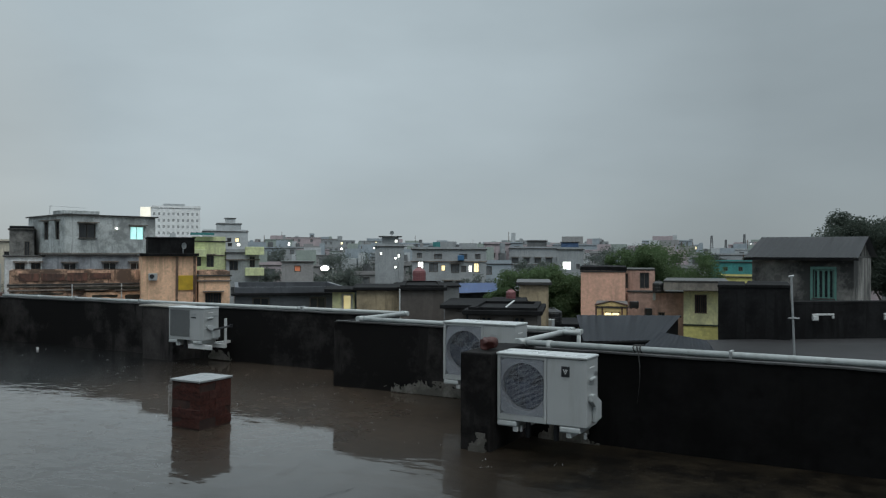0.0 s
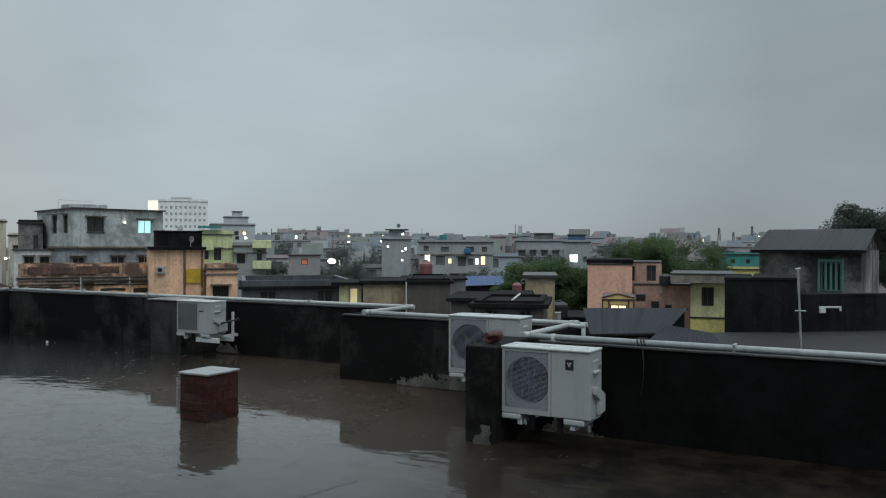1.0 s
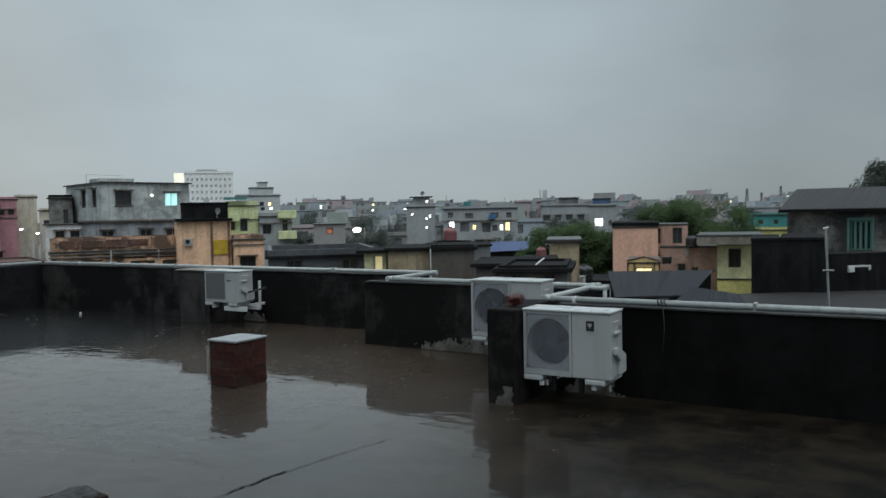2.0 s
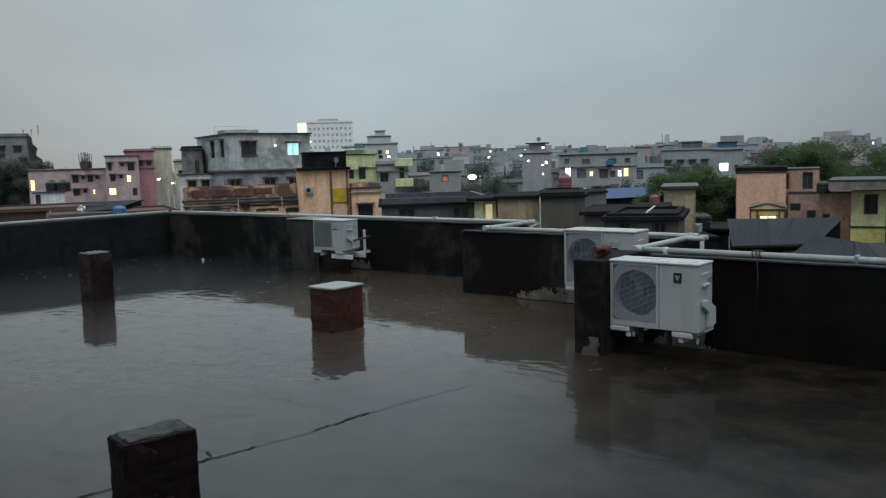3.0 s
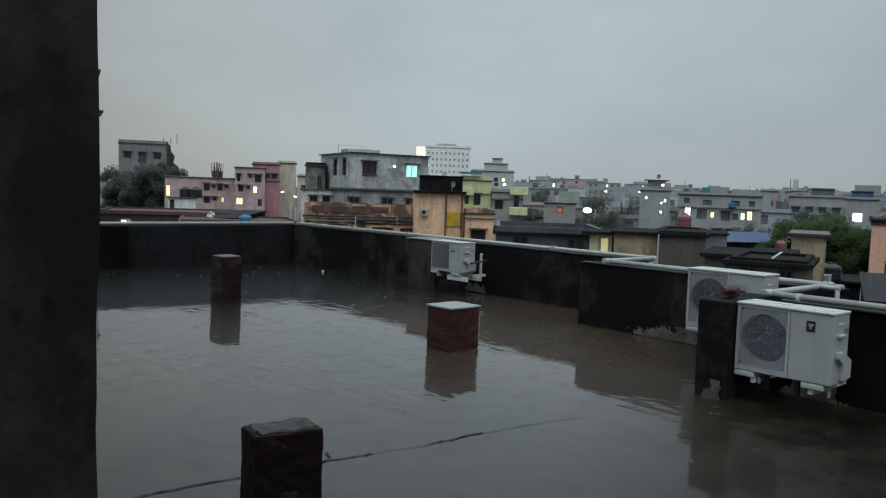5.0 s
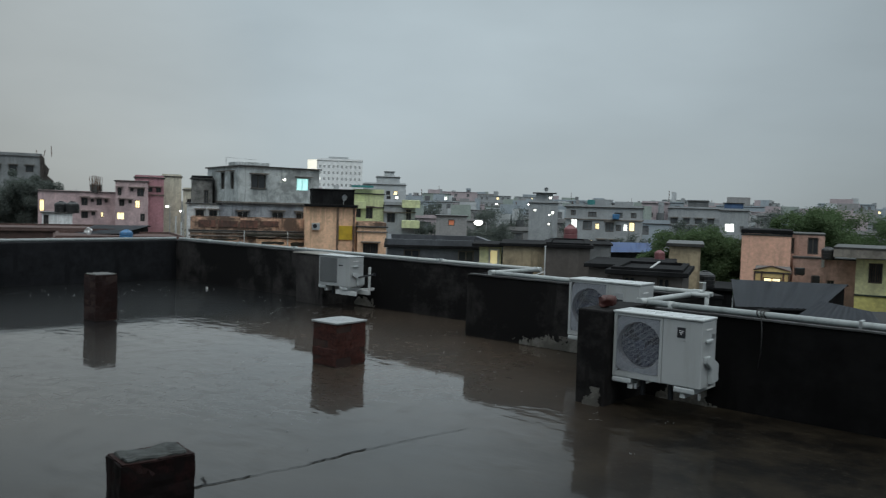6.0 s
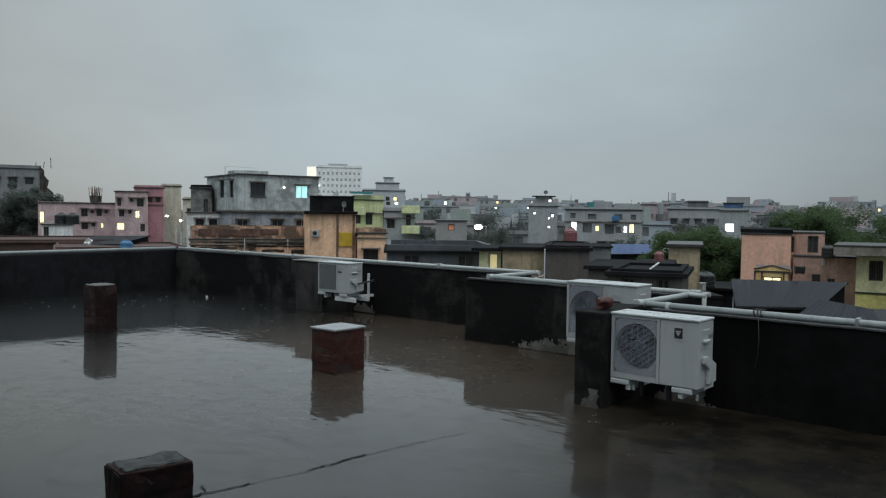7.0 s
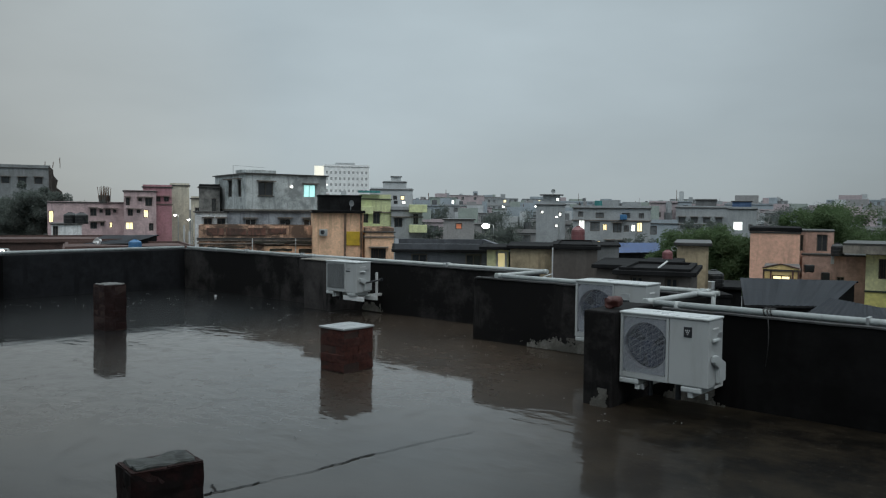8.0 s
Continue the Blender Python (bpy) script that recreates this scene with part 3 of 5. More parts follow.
# cable looped over the pipe, dropping behind the unit
cable = thing("cable", ROOF, "thin black cable tied over the white pipe", "cable")
part("cord", tube([(-1.9 + 0.035 * math.sin(k * 0.2), 6.475 - 0.06 * math.sin(k * 0.19), 0.8 - 0.028 * k) for k in range(17)], 0.0035), CABLE, cable)
for du in (-0.03, 0.0, 0.025):
    part("loop", tube([(-1.92 + du + 0.012 * math.sin(k), 6.592 + 0.04 * math.cos(k * math.pi / 6), 0.768 + 0.04 * math.sin(k * math.pi / 6)) for k in range(13)], 0.006), CABLE, cable)


# ---- cooling units ----
def cooling_unit(m, w, h, d, label, grille=0.55, badge=True, slats=46):
    """Outdoor unit: origin at the front's lower left corner, front towards -y."""
    root = thing("cooling_unit", m, label, "air conditioner", "cooling units on the parapet")
    g0, g1 = 0.03, w * grille
    gz0, gz1 = 0.05, h - 0.04
    cx, cz, r = (g0 + g1) / 2, (gz0 + gz1) / 2, min((g1 - g0) * 0.497, (gz1 - gz0) * 0.497)
    # casing with a round mouth
    bm = bmesh.new()
    seg = 40
    hole = [(cx + r * math.cos(2 * math.pi * i / seg), cz + r * math.sin(2 * math.pi * i / seg)) for i in range(seg)]
    ring_in = [bm.verts.new((x, 0.012, z)) for x, z in hole]
    ring_deep = [bm.verts.new((x, 0.1, z)) for x, z in hole]

    def on_frame(x, z):
        dx, dz = x - cx, z - cz
        k = min(((g1 if dx > 0 else g0) - cx) / dx if abs(dx) > 1e-6 else 9, ((gz1 if dz > 0 else gz0) - cz) / dz if abs(dz) > 1e-6 else 9)
        return cx + dx * k, cz + dz * k
    ring_out = [bm.verts.new((*on_frame(x, z)[:1], 0.012, on_frame(x, z)[1])) for x, z in hole]
    for i in range(seg):
        j = (i + 1) % seg
        bm.faces.new((ring_out[i], ring_out[j], ring_in[j], ring_in[i]))
        bm.faces.new((ring_in[i], ring_in[j], ring_deep[j], ring_deep[i]))
    bmesh.ops.recalc_face_normals(bm, faces=bm.faces[:])
    part("fan_shroud", bm, SHROUD, root)
    part("panel", boxed(g1 + 0.014, w, 0, d, 0, h - 0.014, 0.008, 3), ENAMEL, root)
    bm = boxed(0, g1 + 0.012, 0.105, d, 0, h - 0.014, 0.006)
    part("casing", bm, ENAMEL, root)
    part("coil", boxed(g0, g1, 0.1, 0.104, gz0, gz1), COIL, root, "dark finned coil behind the fan")
    bm = boxed(0, 0.026, 0, 0.104, 0, h - 0.014, 0.004)
    add_box(bm, g1 - 0.012, g1 + 0.012, -0.002, 0.104, 0, h - 0.014, 0.004)
    add_box(bm, 0.026, g1 - 0.012, 0, 0.104, 0, gz0 - 0.004, 0.004)
    add_box(bm, 0.026, g1 - 0.012, 0, 0.104, gz1 + 0.004, h - 0.014, 0.004)
    part("grille_frame", bm, ENAMEL, root)
    bm = boxed(-0.006, w + 0.006, -0.01, d + 0.006, h - 0.013, h + 0.006, 0.007, 3)
    part("lid", bm, LID, root, "wet white sheet-metal lid")
    # fan
    bm = rod((cx, 0.03, cz), (cx, 0.09, cz), r * 0.24, 16)
    hub = part("fan", bm, FAN, root, "dark fan behind the grille")
    bm = bmesh.new()
    for k in range(3):
        a0 = 2 * math.pi * k / 3 + 0.4
        inner, outer = [], []
        for i in range(7):
            a = a0 + i * 0.27
            y = 0.035 + 0.008 * i
            inner.append(bm.verts.new((cx + r * 0.22 * math.cos(a), y, cz + r * 0.22 * math.sin(a))))
            outer.append(bm.verts.new((cx + r * 0.92 * math.cos(a + 0.25), y, cz + r * 0.92 * math.sin(a + 0.25))))
        for i in range(6):
            bm.faces.new((inner[i], outer[i], outer[i + 1], inner[i + 1]))
    bmesh.ops.solidify(bm, geom=bm.faces[:], thickness=0.004)
    part("blade", bm, FAN, hub)
    # guard: level wires and a few uprights
    wire = rod((g0, -0.004, 0), (g1 - 0.014, -0.004, 0), 0.0026 if slats > 60 else 0.0009, 6)
    first = part("grille_wire", wire, GRILLE_DULL if slats > 60 else GRILLE, root)
    first.location.z = gz0
    for i in range(1, slats):
        o = first.copy()
        scene.collection.objects.link(o)
        o.location.z = gz0 + (gz1 - gz0) * i / (slats - 1)
    upright = part("grille_rib", rod((0, -0.007, gz0), (0, -0.007, gz1), 0.001, 6), GRILLE_DULL if slats > 60 else GRILLE_RIB, root)
    upright.location.x = g0 + 0.01
    for i in range(1, 8):
        o = upright.copy()
        scene.collection.objects.link(o)
        o.location.x = g0 + 0.01 + (g1 - g0 - 0.034) * i / 7
    # badge without lettering
    if badge:
        bx, bz = w * 0.775, h * 0.79
        plate = part("badge", boxed(bx - 0.033, bx + 0.033, -0.004, 0.002, bz - 0.04, bz + 0.04, 0.002), DARK_PLASTIC, root, "small black square badge")
        bm = bmesh.new()
        for row in range(3):   # a small triangle of white marks, point down
            for k in range(3 - row):
                mx, mz = bx + (k - (2 - row) / 2) * 0.014, bz + 0.012 - row * 0.013
                bm.faces.new([bm.verts.new((mx + a, -0.0055, mz + c)) for a, c in ((-0.006, 0.005), (0.0, -0.006), (0.006, 0.005))])
        part("mark", bm, WHITE_MARK, plate)
        part("caption_bar", boxed(bx - 0.012, bx + 0.04, -0.002, 0.001, bz - 0.062, bz - 0.058), STEEL, root)
    else:
        bx = w * 0.72
        part("badge", boxed(bx - 0.05, bx + 0.05, -0.003, 0.002, h * 0.76, h * 0.83, 0.002), STEEL, root, "small grey name plate")
        part("badge", boxed(bx - 0.045, bx + 0.045, -0.004, 0.001, h * 0.68, h * 0.72, 0.002), DARK_PLASTIC, root, "small dark sticker")
    # service side: grip, valve cover, side stickers
    bm = boxed(w, w + 0.022, 0.06, 0.17, h * 0.66, h * 0.71, 0.008)
    part("grip", bm, LID, root, "moulded white grip")
    bm = bmesh.new()
    shape = ((0.15, 0.38), (0.5, 0.27), (0.5, 0.05), (1.0, 0.07), (1.0, 0.33), (0.45, 0.47), (0.15, 0.47))
    face = bm.faces.new([bm.verts.new((w, a * d, b * h)) for a, b in shape])
    grown = bmesh.ops.extrude_face_region(bm, geom=[face])
    for e in grown["geom"]:
        if isinstance(e, bmesh.types.BMVert):
            e.co.x += 0.032
    bmesh.ops.recalc_face_normals(bm, faces=bm.faces[:])
    bmesh.ops.bevel(bm, geom=bm.edges[:], offset=0.005, segments=2, affect="EDGES")
    part("valve_cover", bm, LID, root, "slanted white valve cover")
    part("sticker", boxed(w, w + 0.003, 0.17, 0.25, h * 0.72, h * 0.78), STEEL, root)
    part("sticker", boxed(w, w + 0.003, 0.07, 0.18, h * 0.84, h * 0.86), WHITE_MARK, root)
    for x, y in ((w - 0.05, -0.013), (w * 0.62, -0.013), (w * 0.33, -0.013)):
        part("screw", rod((x, y, h), (x, y + 0.004, h), 0.005, 8), STEEL, root)
    # feet and bracket arms, let into the wall behind
    for x in (w * 0.13, w * 0.84):
        foot = part("foot", boxed(x - 0.1, x + 0.07, 0.0, d * 0.95, -0.05, -0.002, 0.012, 2), LID, root)
        part("bolt", rod((x + 0.1, 0.03, -0.085), (x + 0.1, 0.03, -0.04), 0.012, 8), STEEL, foot)
    for x in (w * 0.2, w * 0.8):
        arm = part("bracket_arm", boxed(x - 0.02, x + 0.02, 0.02, d + 0.36, -0.09, -0.05, 0.003), WHITE_PAINT, root)
    for x in (w * 0.3, w * 0.62):
        part("spacer", rod((x, d * 0.4, -0.14), (x, d * 0.4, -0.002), 0.022, 10), DARK_PLASTIC, root)
    return root


cooling_unit(at_roof(-2.86, 5.87, 0.235, 0), 0.74, 0.528, 0.27, "white outdoor cooling unit with square grille and black badge")
cooling_unit(at_roof(-4.07, 7.16, 0.285, 0), 0.79, 0.578, 0.3, "large white outdoor cooling unit, partly behind a black pier", badge=False)
far_unit = cooling_unit(at_roof(-9.14, 8.2, 0.32, 0), 0.68, 0.455, 0.29, "pale outdoor cooling unit hung on the far parapet", 0.62, badge=False, slats=72)
part("bracket_upright", boxed(0.77, 0.8, 0.3, 0.33, -0.12, 0.3, 0.003), WHITE_PAINT, far_unit)
part("bracket_rail", boxed(0.1, 0.8, 0.29, 0.33, -0.12, -0.06, 0.003), WHITE_PAINT, far_unit)
part("bracket_rail", boxed(0.36, 0.8, 0.02, 0.05, -0.12, -0.055, 0.003), WHITE_PAINT, far_unit)
part("valve_stub", add_rod(rod((0.69, 0.15, 0.14), (0.9, 0.3, 0.2), 0.014, 8), (0.9, 0.3, 0.18), (0.9, 0.3, 0.22), 0.024, 8), DARK_PLASTIC, far_unit)

# broken brick on the pier
bm = boxed(-0.058, 0.058, -0.05, 0.05, 0, 0.085, 0.02, 3)
uneven(bm, 0.022, 17, 3)
lump = part("half_brick", bm, RED_CLAY)
lump.matrix_basis = at_roof(-3.0, 6.0, 0.772, 18)
tagged(lump, "broken wet red brick lying on a black pier", "brick")

# little white cup on the flooded floor
bm = rod((0, 0, 0.0), (0, 0, 0.038), 0.016, 14, 0.022)
cup = part("plastic_cup", bm, WHITE_MARK)
cup.matrix_basis = at_roof(*to_roof(-6.8, 13.1), fall(to_roof(-6.8, 13.1)[1]))
tagged(cup, "small white plastic cup standing on the wet floor", "cup")


# ---- the town ----
GROUND = -9.5
ground = part("ground", boxed(-2500, 2500, -2500, 4000, GROUND - 0.5, GROUND), EARTH)
tagged(ground, "dark wet earth and lanes between the houses", "ground", "", "structure")
# The haze and far panes are paled: haze put into the glass colour.
KINDS = {"ember": glow("lit_orange_wall", (1.0, 0.34, 0.18), 0.08), "haze": plain("hazed_tower_glass", (0.5, 0.53, 0.54), 0.3, 0, 0.1, 1), "far": plain("hazed_far_glass", (0.16, 0.172, 0.18), 0.3, 0, 0.2, 1), "pale": plain("pale_glass", (0.42, 0.45, 0.46), 0.2, 0, 0.2, 1), "dark": GLASS, "warm": LIT_WARM, "cool": LIT_COOL, "white": LIT_WHITE, "dim": LIT_DIM}


def skin_wall(bm, w, z0, z1, holes, place, depth=0.16):
    """One face of a house with recessed openings. place(s, depth, z) gives the point."""
    xs = sorted({0.0, w, *[h[0] for h in holes], *[h[1] for h in holes]})
    zs = sorted({z0, z1, *[h[2] for h in holes], *[h[3] for h in holes]})
    grid = {}

    def corner(x, z, d=0.0):
        key = (round(x, 4), round(z, 4), d)
        if key not in grid:
            grid[key] = bm.verts.new(place(x, d, z))
        return grid[key]
    for x0, x1 in zip(xs, xs[1:]):
        for a, b in zip(zs, zs[1:]):
            if x1 - x0 < 1e-4 or b - a < 1e-4:
                continue
            mx, mz = (x0 + x1) / 2, (a + b) / 2
            if not any(h[0] < mx < h[1] and h[2] < mz < h[3] for h in holes):
                bm.faces.new((corner(x0, a), corner(x1, a), corner(x1, b), corner(x0, b)))
    for x0, x1, a, b in holes:
        q = [bm.verts.new(place(x, 0, z)) for x, z in ((x0, a), (x1, a), (x1, b), (x0, b))]
        p = [bm.verts.new(place(x, depth, z)) for x, z in ((x0, a), (x1, a), (x1, b), (x0, b))]
        for i in range(4):
            j = (i + 1) % 4
            bm.faces.new((q[i], q[j], p[j], p[i]))


def house(name, label, x, y, w, d, top, turn, skin, windows=(), parapet_h=0.45, roof_skin=None, base=GROUND, bands=(), category="house", fine=True, overhang=0.12, crown=None, group=""):
    """A flat-roofed house: origin at the front's left corner. windows: (face, along, sill, width, height, kind[, extras])."""
    if abs(turn) <= 8:   # fronts stand square to the terrace
        lean = math.atan2(-(x + w / 2), y)
        k = math.cos(lean)
        windows = [(v[0], v[1] * k, v[2], v[3] * k, *v[4:]) if v[0] == "f" else v for v in windows]
        mid_x, w, turn = x + w / 2, w * k, turn + math.degrees(lean)
        x, y = mid_x - math.cos(lean) * w / 2, y - math.sin(lean) * w / 2
    root = thing(name, pose(x, y, base, 0, 0, turn), label, category, group)
    h = top - base
    roof_skin = roof_skin or (SOOT if skin == SOOT else BROWN if skin == BROWN else ROOFING)
    places = {"f": lambda s, q, z: (s, q, z), "l": lambda s, q, z: (q, d - s, z), "r": lambda s, q, z: (w - q, s, z), "b": lambda s, q, z: (w - s, d - q, z)}
    lengths = {"f": w, "l": d, "r": d, "b": w}
    bm = bmesh.new()
    wins = [(v[0], v[1], v[2] - base, v[3], v[4], v[5], v[6] if len(v) > 6 else "") for v in windows]
    for face in "flrb":
        holes = [(s, s + ww, z, z + wh) for f, s, z, ww, wh, k, e in wins if f == face]
        skin_wall(bm, lengths[face], 0, h - parapet_h, holes, places[face])
    part("wall", bm, skin, root)
    part("roof", boxed(-overhang, w + overhang, -overhang, d + overhang, h - parapet_h, h - parapet_h + 0.1, 0.01, 1), roof_skin or ROOFING, root)
    if parapet_h > 0.12:
        bm = boxed(0, w, 0, 0.14, h - parapet_h + 0.1, h)
        add_box(bm, 0, w, d - 0.14, d, h - parapet_h + 0.1, h)
        add_box(bm, 0, 0.14, 0.14, d - 0.14, h - parapet_h + 0.1, h)
        add_box(bm, w - 0.14, w, 0.14, d - 0.14, h - parapet_h + 0.1, h)
        part("parapet", bm, crown or skin, root)
    for z in bands:
        part("ledge", boxed(-0.1, w + 0.1, -0.1, d + 0.1, z - base - 0.05, z - base + 0.05, 0.01, 1), LEDGE, root)
    for f, s, z, ww, wh, kind, extra in wins:
        put = places[f]

        def slab(a0, a1, q0, q1, z0, z1, bm=None):
            p, q = put(a0, q0, z0), put(a1, q1, z1)
            return add_box(bm or bmesh.new(), min(p[0], q[0]), max(p[0], q[0]), min(p[1], q[1]), max(p[1], q[1]), z0, z1)
        t = 0.05 if fine else 0.07
        bm = slab(s, s + t, 0.07, 0.13, z, z + wh)
        slab(s + ww - t, s + ww, 0.07, 0.13, z, z + wh, bm)
        slab(s + t, s + ww - t, 0.07, 0.13, z, z + t, bm)
        slab(s + t, s + ww - t, 0.07, 0.13, z + wh - t, z + wh, bm)
        if fine:
            n = 2 if ww < 1.3 else 3
            for i in range(1, n):
                slab(s + ww * i / n - 0.02, s + ww * i / n + 0.02, 0.08, 0.13, z + t, z + wh - t, bm)
        win = part("window", bm, GREEN_WOOD if "g" in extra else (WHITE_PAINT if "w" in extra else WOOD), root)
        pane = part("pane", slab(s, s + ww, 0.135, 0.155, z, z + wh), KINDS[kind], win)
        if "s" in extra:
            part("sunshade", slab(s - 0.15, s + ww + 0.15, -0.4, 0.0, z + wh + 0.06, z + wh + 0.13), LEDGE, win)
        if "b" in extra:
            for i in range(1, 6):
                part("bar", slab(s + ww * i / 6 - 0.01, s + ww * i / 6 + 0.01, 0.03, 0.05, z, z + wh), RUST, win)
        if "i" in extra:
            part("sill", slab(s - 0.08, s + ww + 0.08, -0.07, 0.0, z - 0.07, z), CEMENT, win)
    return root


def on_house(root, x, y, z):
    return root.matrix_basis @ pose(x, y, z - root.matrix_basis.translation.z)


def water_tank(m, r, h, skin, label):
    root = thing("water_tank", m, label, "water tank", "roof tanks")
    bm = bmesh.new()
    prof = [(0.0, 0.0), (r * 0.96, 0.0), (r, h * 0.06), (r, h * 0.2), (r * 0.95, h * 0.23), (r, h * 0.26), (r, h * 0.45), (r * 0.95, h * 0.48), (r, h * 0.51), (r, h * 0.7), (r * 0.95, h * 0.73), (r * 0.97, h * 0.77), (r * 0.5, h * 0.93), (r * 0.3, h * 0.95)]
    vs = [bm.verts.new((x, 0, z)) for x, z in prof]
    es = [bm.edges.new(p) for p in zip(vs, vs[1:])]
    bmesh.ops.spin(bm, geom=vs + es, cent=(0, 0, 0), axis=(0, 0, 1), angle=2 * math.pi, steps=18)
    bmesh.ops.remove_doubles(bm, verts=bm.verts[:], dist=0.001)
    bmesh.ops.recalc_face_normals(bm, faces=bm.faces[:])
    part("tank_body", bm, skin, root)
    part("lid", rod((0, 0, h * 0.94), (0, 0, h), r * 0.32, 14), skin, root)
    return root


def dish(m, r, label):
    root = thing("satellite_dish", m, label, "satellite dish")
    bm = bmesh.new()
    rings = []
    for i in range(5):
        q = r * i / 4
        rings.append([bm.verts.new((q * math.cos(a * math.pi / 8), -0.25 * q * q / r, q * math.sin(a * math.pi / 8) + 0.5)) for a in range(16)] if i else [bm.verts.new((0, 0, 0.5))])
    for a, b in zip(rings, rings[1:]):
        for i in range(16):
            j = (i + 1) % 16
            bm.faces.new((a[0], b[i], b[j]) if len(a) == 1 else (a[i], b[i], b[j], a[j]))
    bmesh.ops.solidify(bm, geom=bm.faces[:], thickness=0.015)
    part("bowl", bm, STEEL, root)
    part("mast", rod((0, 0.04, 0), (0, 0.04, 0.5), 0.025, 8), STEEL, root)
    part("arm", rod((0, 0.0, 0.3), (0, -r * 0.8, 0.5), 0.012, 6), STEEL, root)
    return root


def pole_lamp(x, y, z, r, label, skin=None, arm=0.5):
    root = thing("street_lamp", pose(x, y, GROUND), label, "lamp", "lamps in the town")
    part("post", rod((arm, 0.1, 0), (arm, 0.1, z - GROUND + 0.1), 0.06, 8, 0.04), STEEL, root)
    part("arm", rod((arm, 0.1, z - GROUND + 0.1), (0, 0, z - GROUND + 0.12), 0.03, 6), STEEL, root)
    bm = bmesh.new()
    bmesh.ops.create_uvsphere(bm, u_segments=14, v_segments=8, radius=r)
    for v in bm.verts:
        v.co.z = v.co.z * 0.6 + z - GROUND
    smooth(part("bulb", bm, skin or LAMP, root, "glowing lamp head"), False)
    part("hood", boxed(-r, r, -r, r, z - GROUND + r * 0.62, z - GROUND + r * 0.62 + 0.05, 0.01, 1), STEEL, root)
    return root


def tree(x, y, height, spread, seed, skin, label, leaves=5200, leaf=0.3, tall=0.5, trunk=0.22):
    rng = random.Random(seed)
    root = thing("tree", pose(x, y, GROUND), label, "tree")
    bm = bmesh.new()
    tips = []
    add_rod(bm, (0, 0, 0), (0.1, 0, height * tall), trunk, 9, trunk * 0.65)
    for i in range(9):
        a = i * 2.4 + rng.uniform(-0.4, 0.4)
        k = rng.uniform(0.35, 1.0)
        tip = Vector((spread * k * math.cos(a), spread * k * math.sin(a), height * rng.uniform(0.62, 0.93)))
        mid = Vector((tip.x * 0.4, tip.y * 0.4, height * (tall + 0.1)))
        start = Vector((0.05, 0, height * tall * rng.uniform(0.75, 1.0)))
        add_rod(bm, start, mid, trunk * 0.45, 6, trunk * 0.3)
        add_rod(bm, mid, tip, trunk * 0.3, 6, trunk * 0.06)
        tips += [tip, (tip + mid) / 2]
    tips += [Vector((rng.uniform(-0.75, 0.75) * spread, rng.uniform(-0.75, 0.75) * spread, height * rng.uniform(0.6, 0.95))) for _ in range(22)]
    part("trunk", bm, BARK, root)
    clumps = []
    for tip in tips:
        for _ in range(3):
            clumps.append((tip + Vector((rng.gauss(0, 0.22), rng.gauss(0, 0.22), rng.gauss(0, 0.12))) * spread, spread * rng.uniform(0.14, 0.3)))
    gen = np.random.default_rng(seed)
    count = 3 * leaves
    size = 0.55 * leaf
    pick = gen.integers(len(clumps), size=count)
    centre = np.array([tuple(c) for c, q in clumps])[pick]
    reach = np.array([q for c, q in clumps])[pick]

    def arrows(flat):
        p = gen.normal(size=(count, 3)) * (1, 1, flat)
        return p / np.linalg.norm(p, axis=1)[:, None]
    spot = centre + arrows(0.7) * (reach * gen.random(count) ** 0.4)[:, None]
    a = arrows(0.6) * (size * gen.uniform(0.5, 1.2, count))[:, None]
    b = arrows(1.0) * (0.5 * size * gen.uniform(0.6, 1.1, count))[:, None]
    verts = np.stack((spot - a, spot + b, spot + a, spot - b), axis=1).reshape(-1, 3).tolist()
    faces = [(k, k + 1, k + 2, k + 3) for k in range(0, 4 * count, 4)]
    me = bpy.data.meshes.new("crown")
    me.from_pydata(verts, [], faces)
    me.materials.append(skin)
    crown = new("crown", me)
    crown.parent = root
    crown["label"] = "uneven crown of many small leaves"
    return root


def sheet_roof(name, corners, pitch, skin, label):
    """A corrugated roof between four corners (front left, front right, back right, back left), on a shed's walls."""
    a, b, c, d = [Vector(p) for p in corners]
    root = thing(name, Matrix.Translation((a.x, a.y, GROUND)), label, "shed")
    n = max(12, int((b - a).length / (0.5 * pitch)) * 4)
    off = Vector((a.x, a.y, GROUND))
    bm = bmesh.new()
    front, back = [], []
    for i in range(n + 1):
        k = i / n
        up = Vector((0, 0, 0.005 * math.sin(i * math.pi / 2)))
        front.append(bm.verts.new(a.lerp(b, k) + up - off))
        back.append(bm.verts.new(d.lerp(c, k) + up - off))
    for i in range(n):
        bm.faces.new((front[i], front[i + 1], back[i + 1], back[i]))
    bmesh.ops.solidify(bm, geom=bm.faces[:], thickness=0.02)
    part("roof_sheet", bm, skin, root, "dark corrugated roof sheets")
    bm = bmesh.new()
    inner = [p.lerp((a + b + c + d) / 4, 0.06) - off for p in (a, b, c, d)]
    tops = [bm.verts.new((p.x, p.y, p.z - 0.06)) for p in inner]
    lows = [bm.verts.new((p.x, p.y, 0)) for p in inner]
    for i in range(4):
        j = (i + 1) % 4
        bm.faces.new((lows[i], lows[j], tops[j], tops[i]))
    part("wall", bm, SOOT, root)
    for e0, e1 in ((a, b), (d, c)):
        part("edge_beam", rod(e0 - off - Vector((0, 0, 0.05)), e1 - off - Vector((0, 0, 0.05)), 0.03, 6), SOOT, root)
    return root


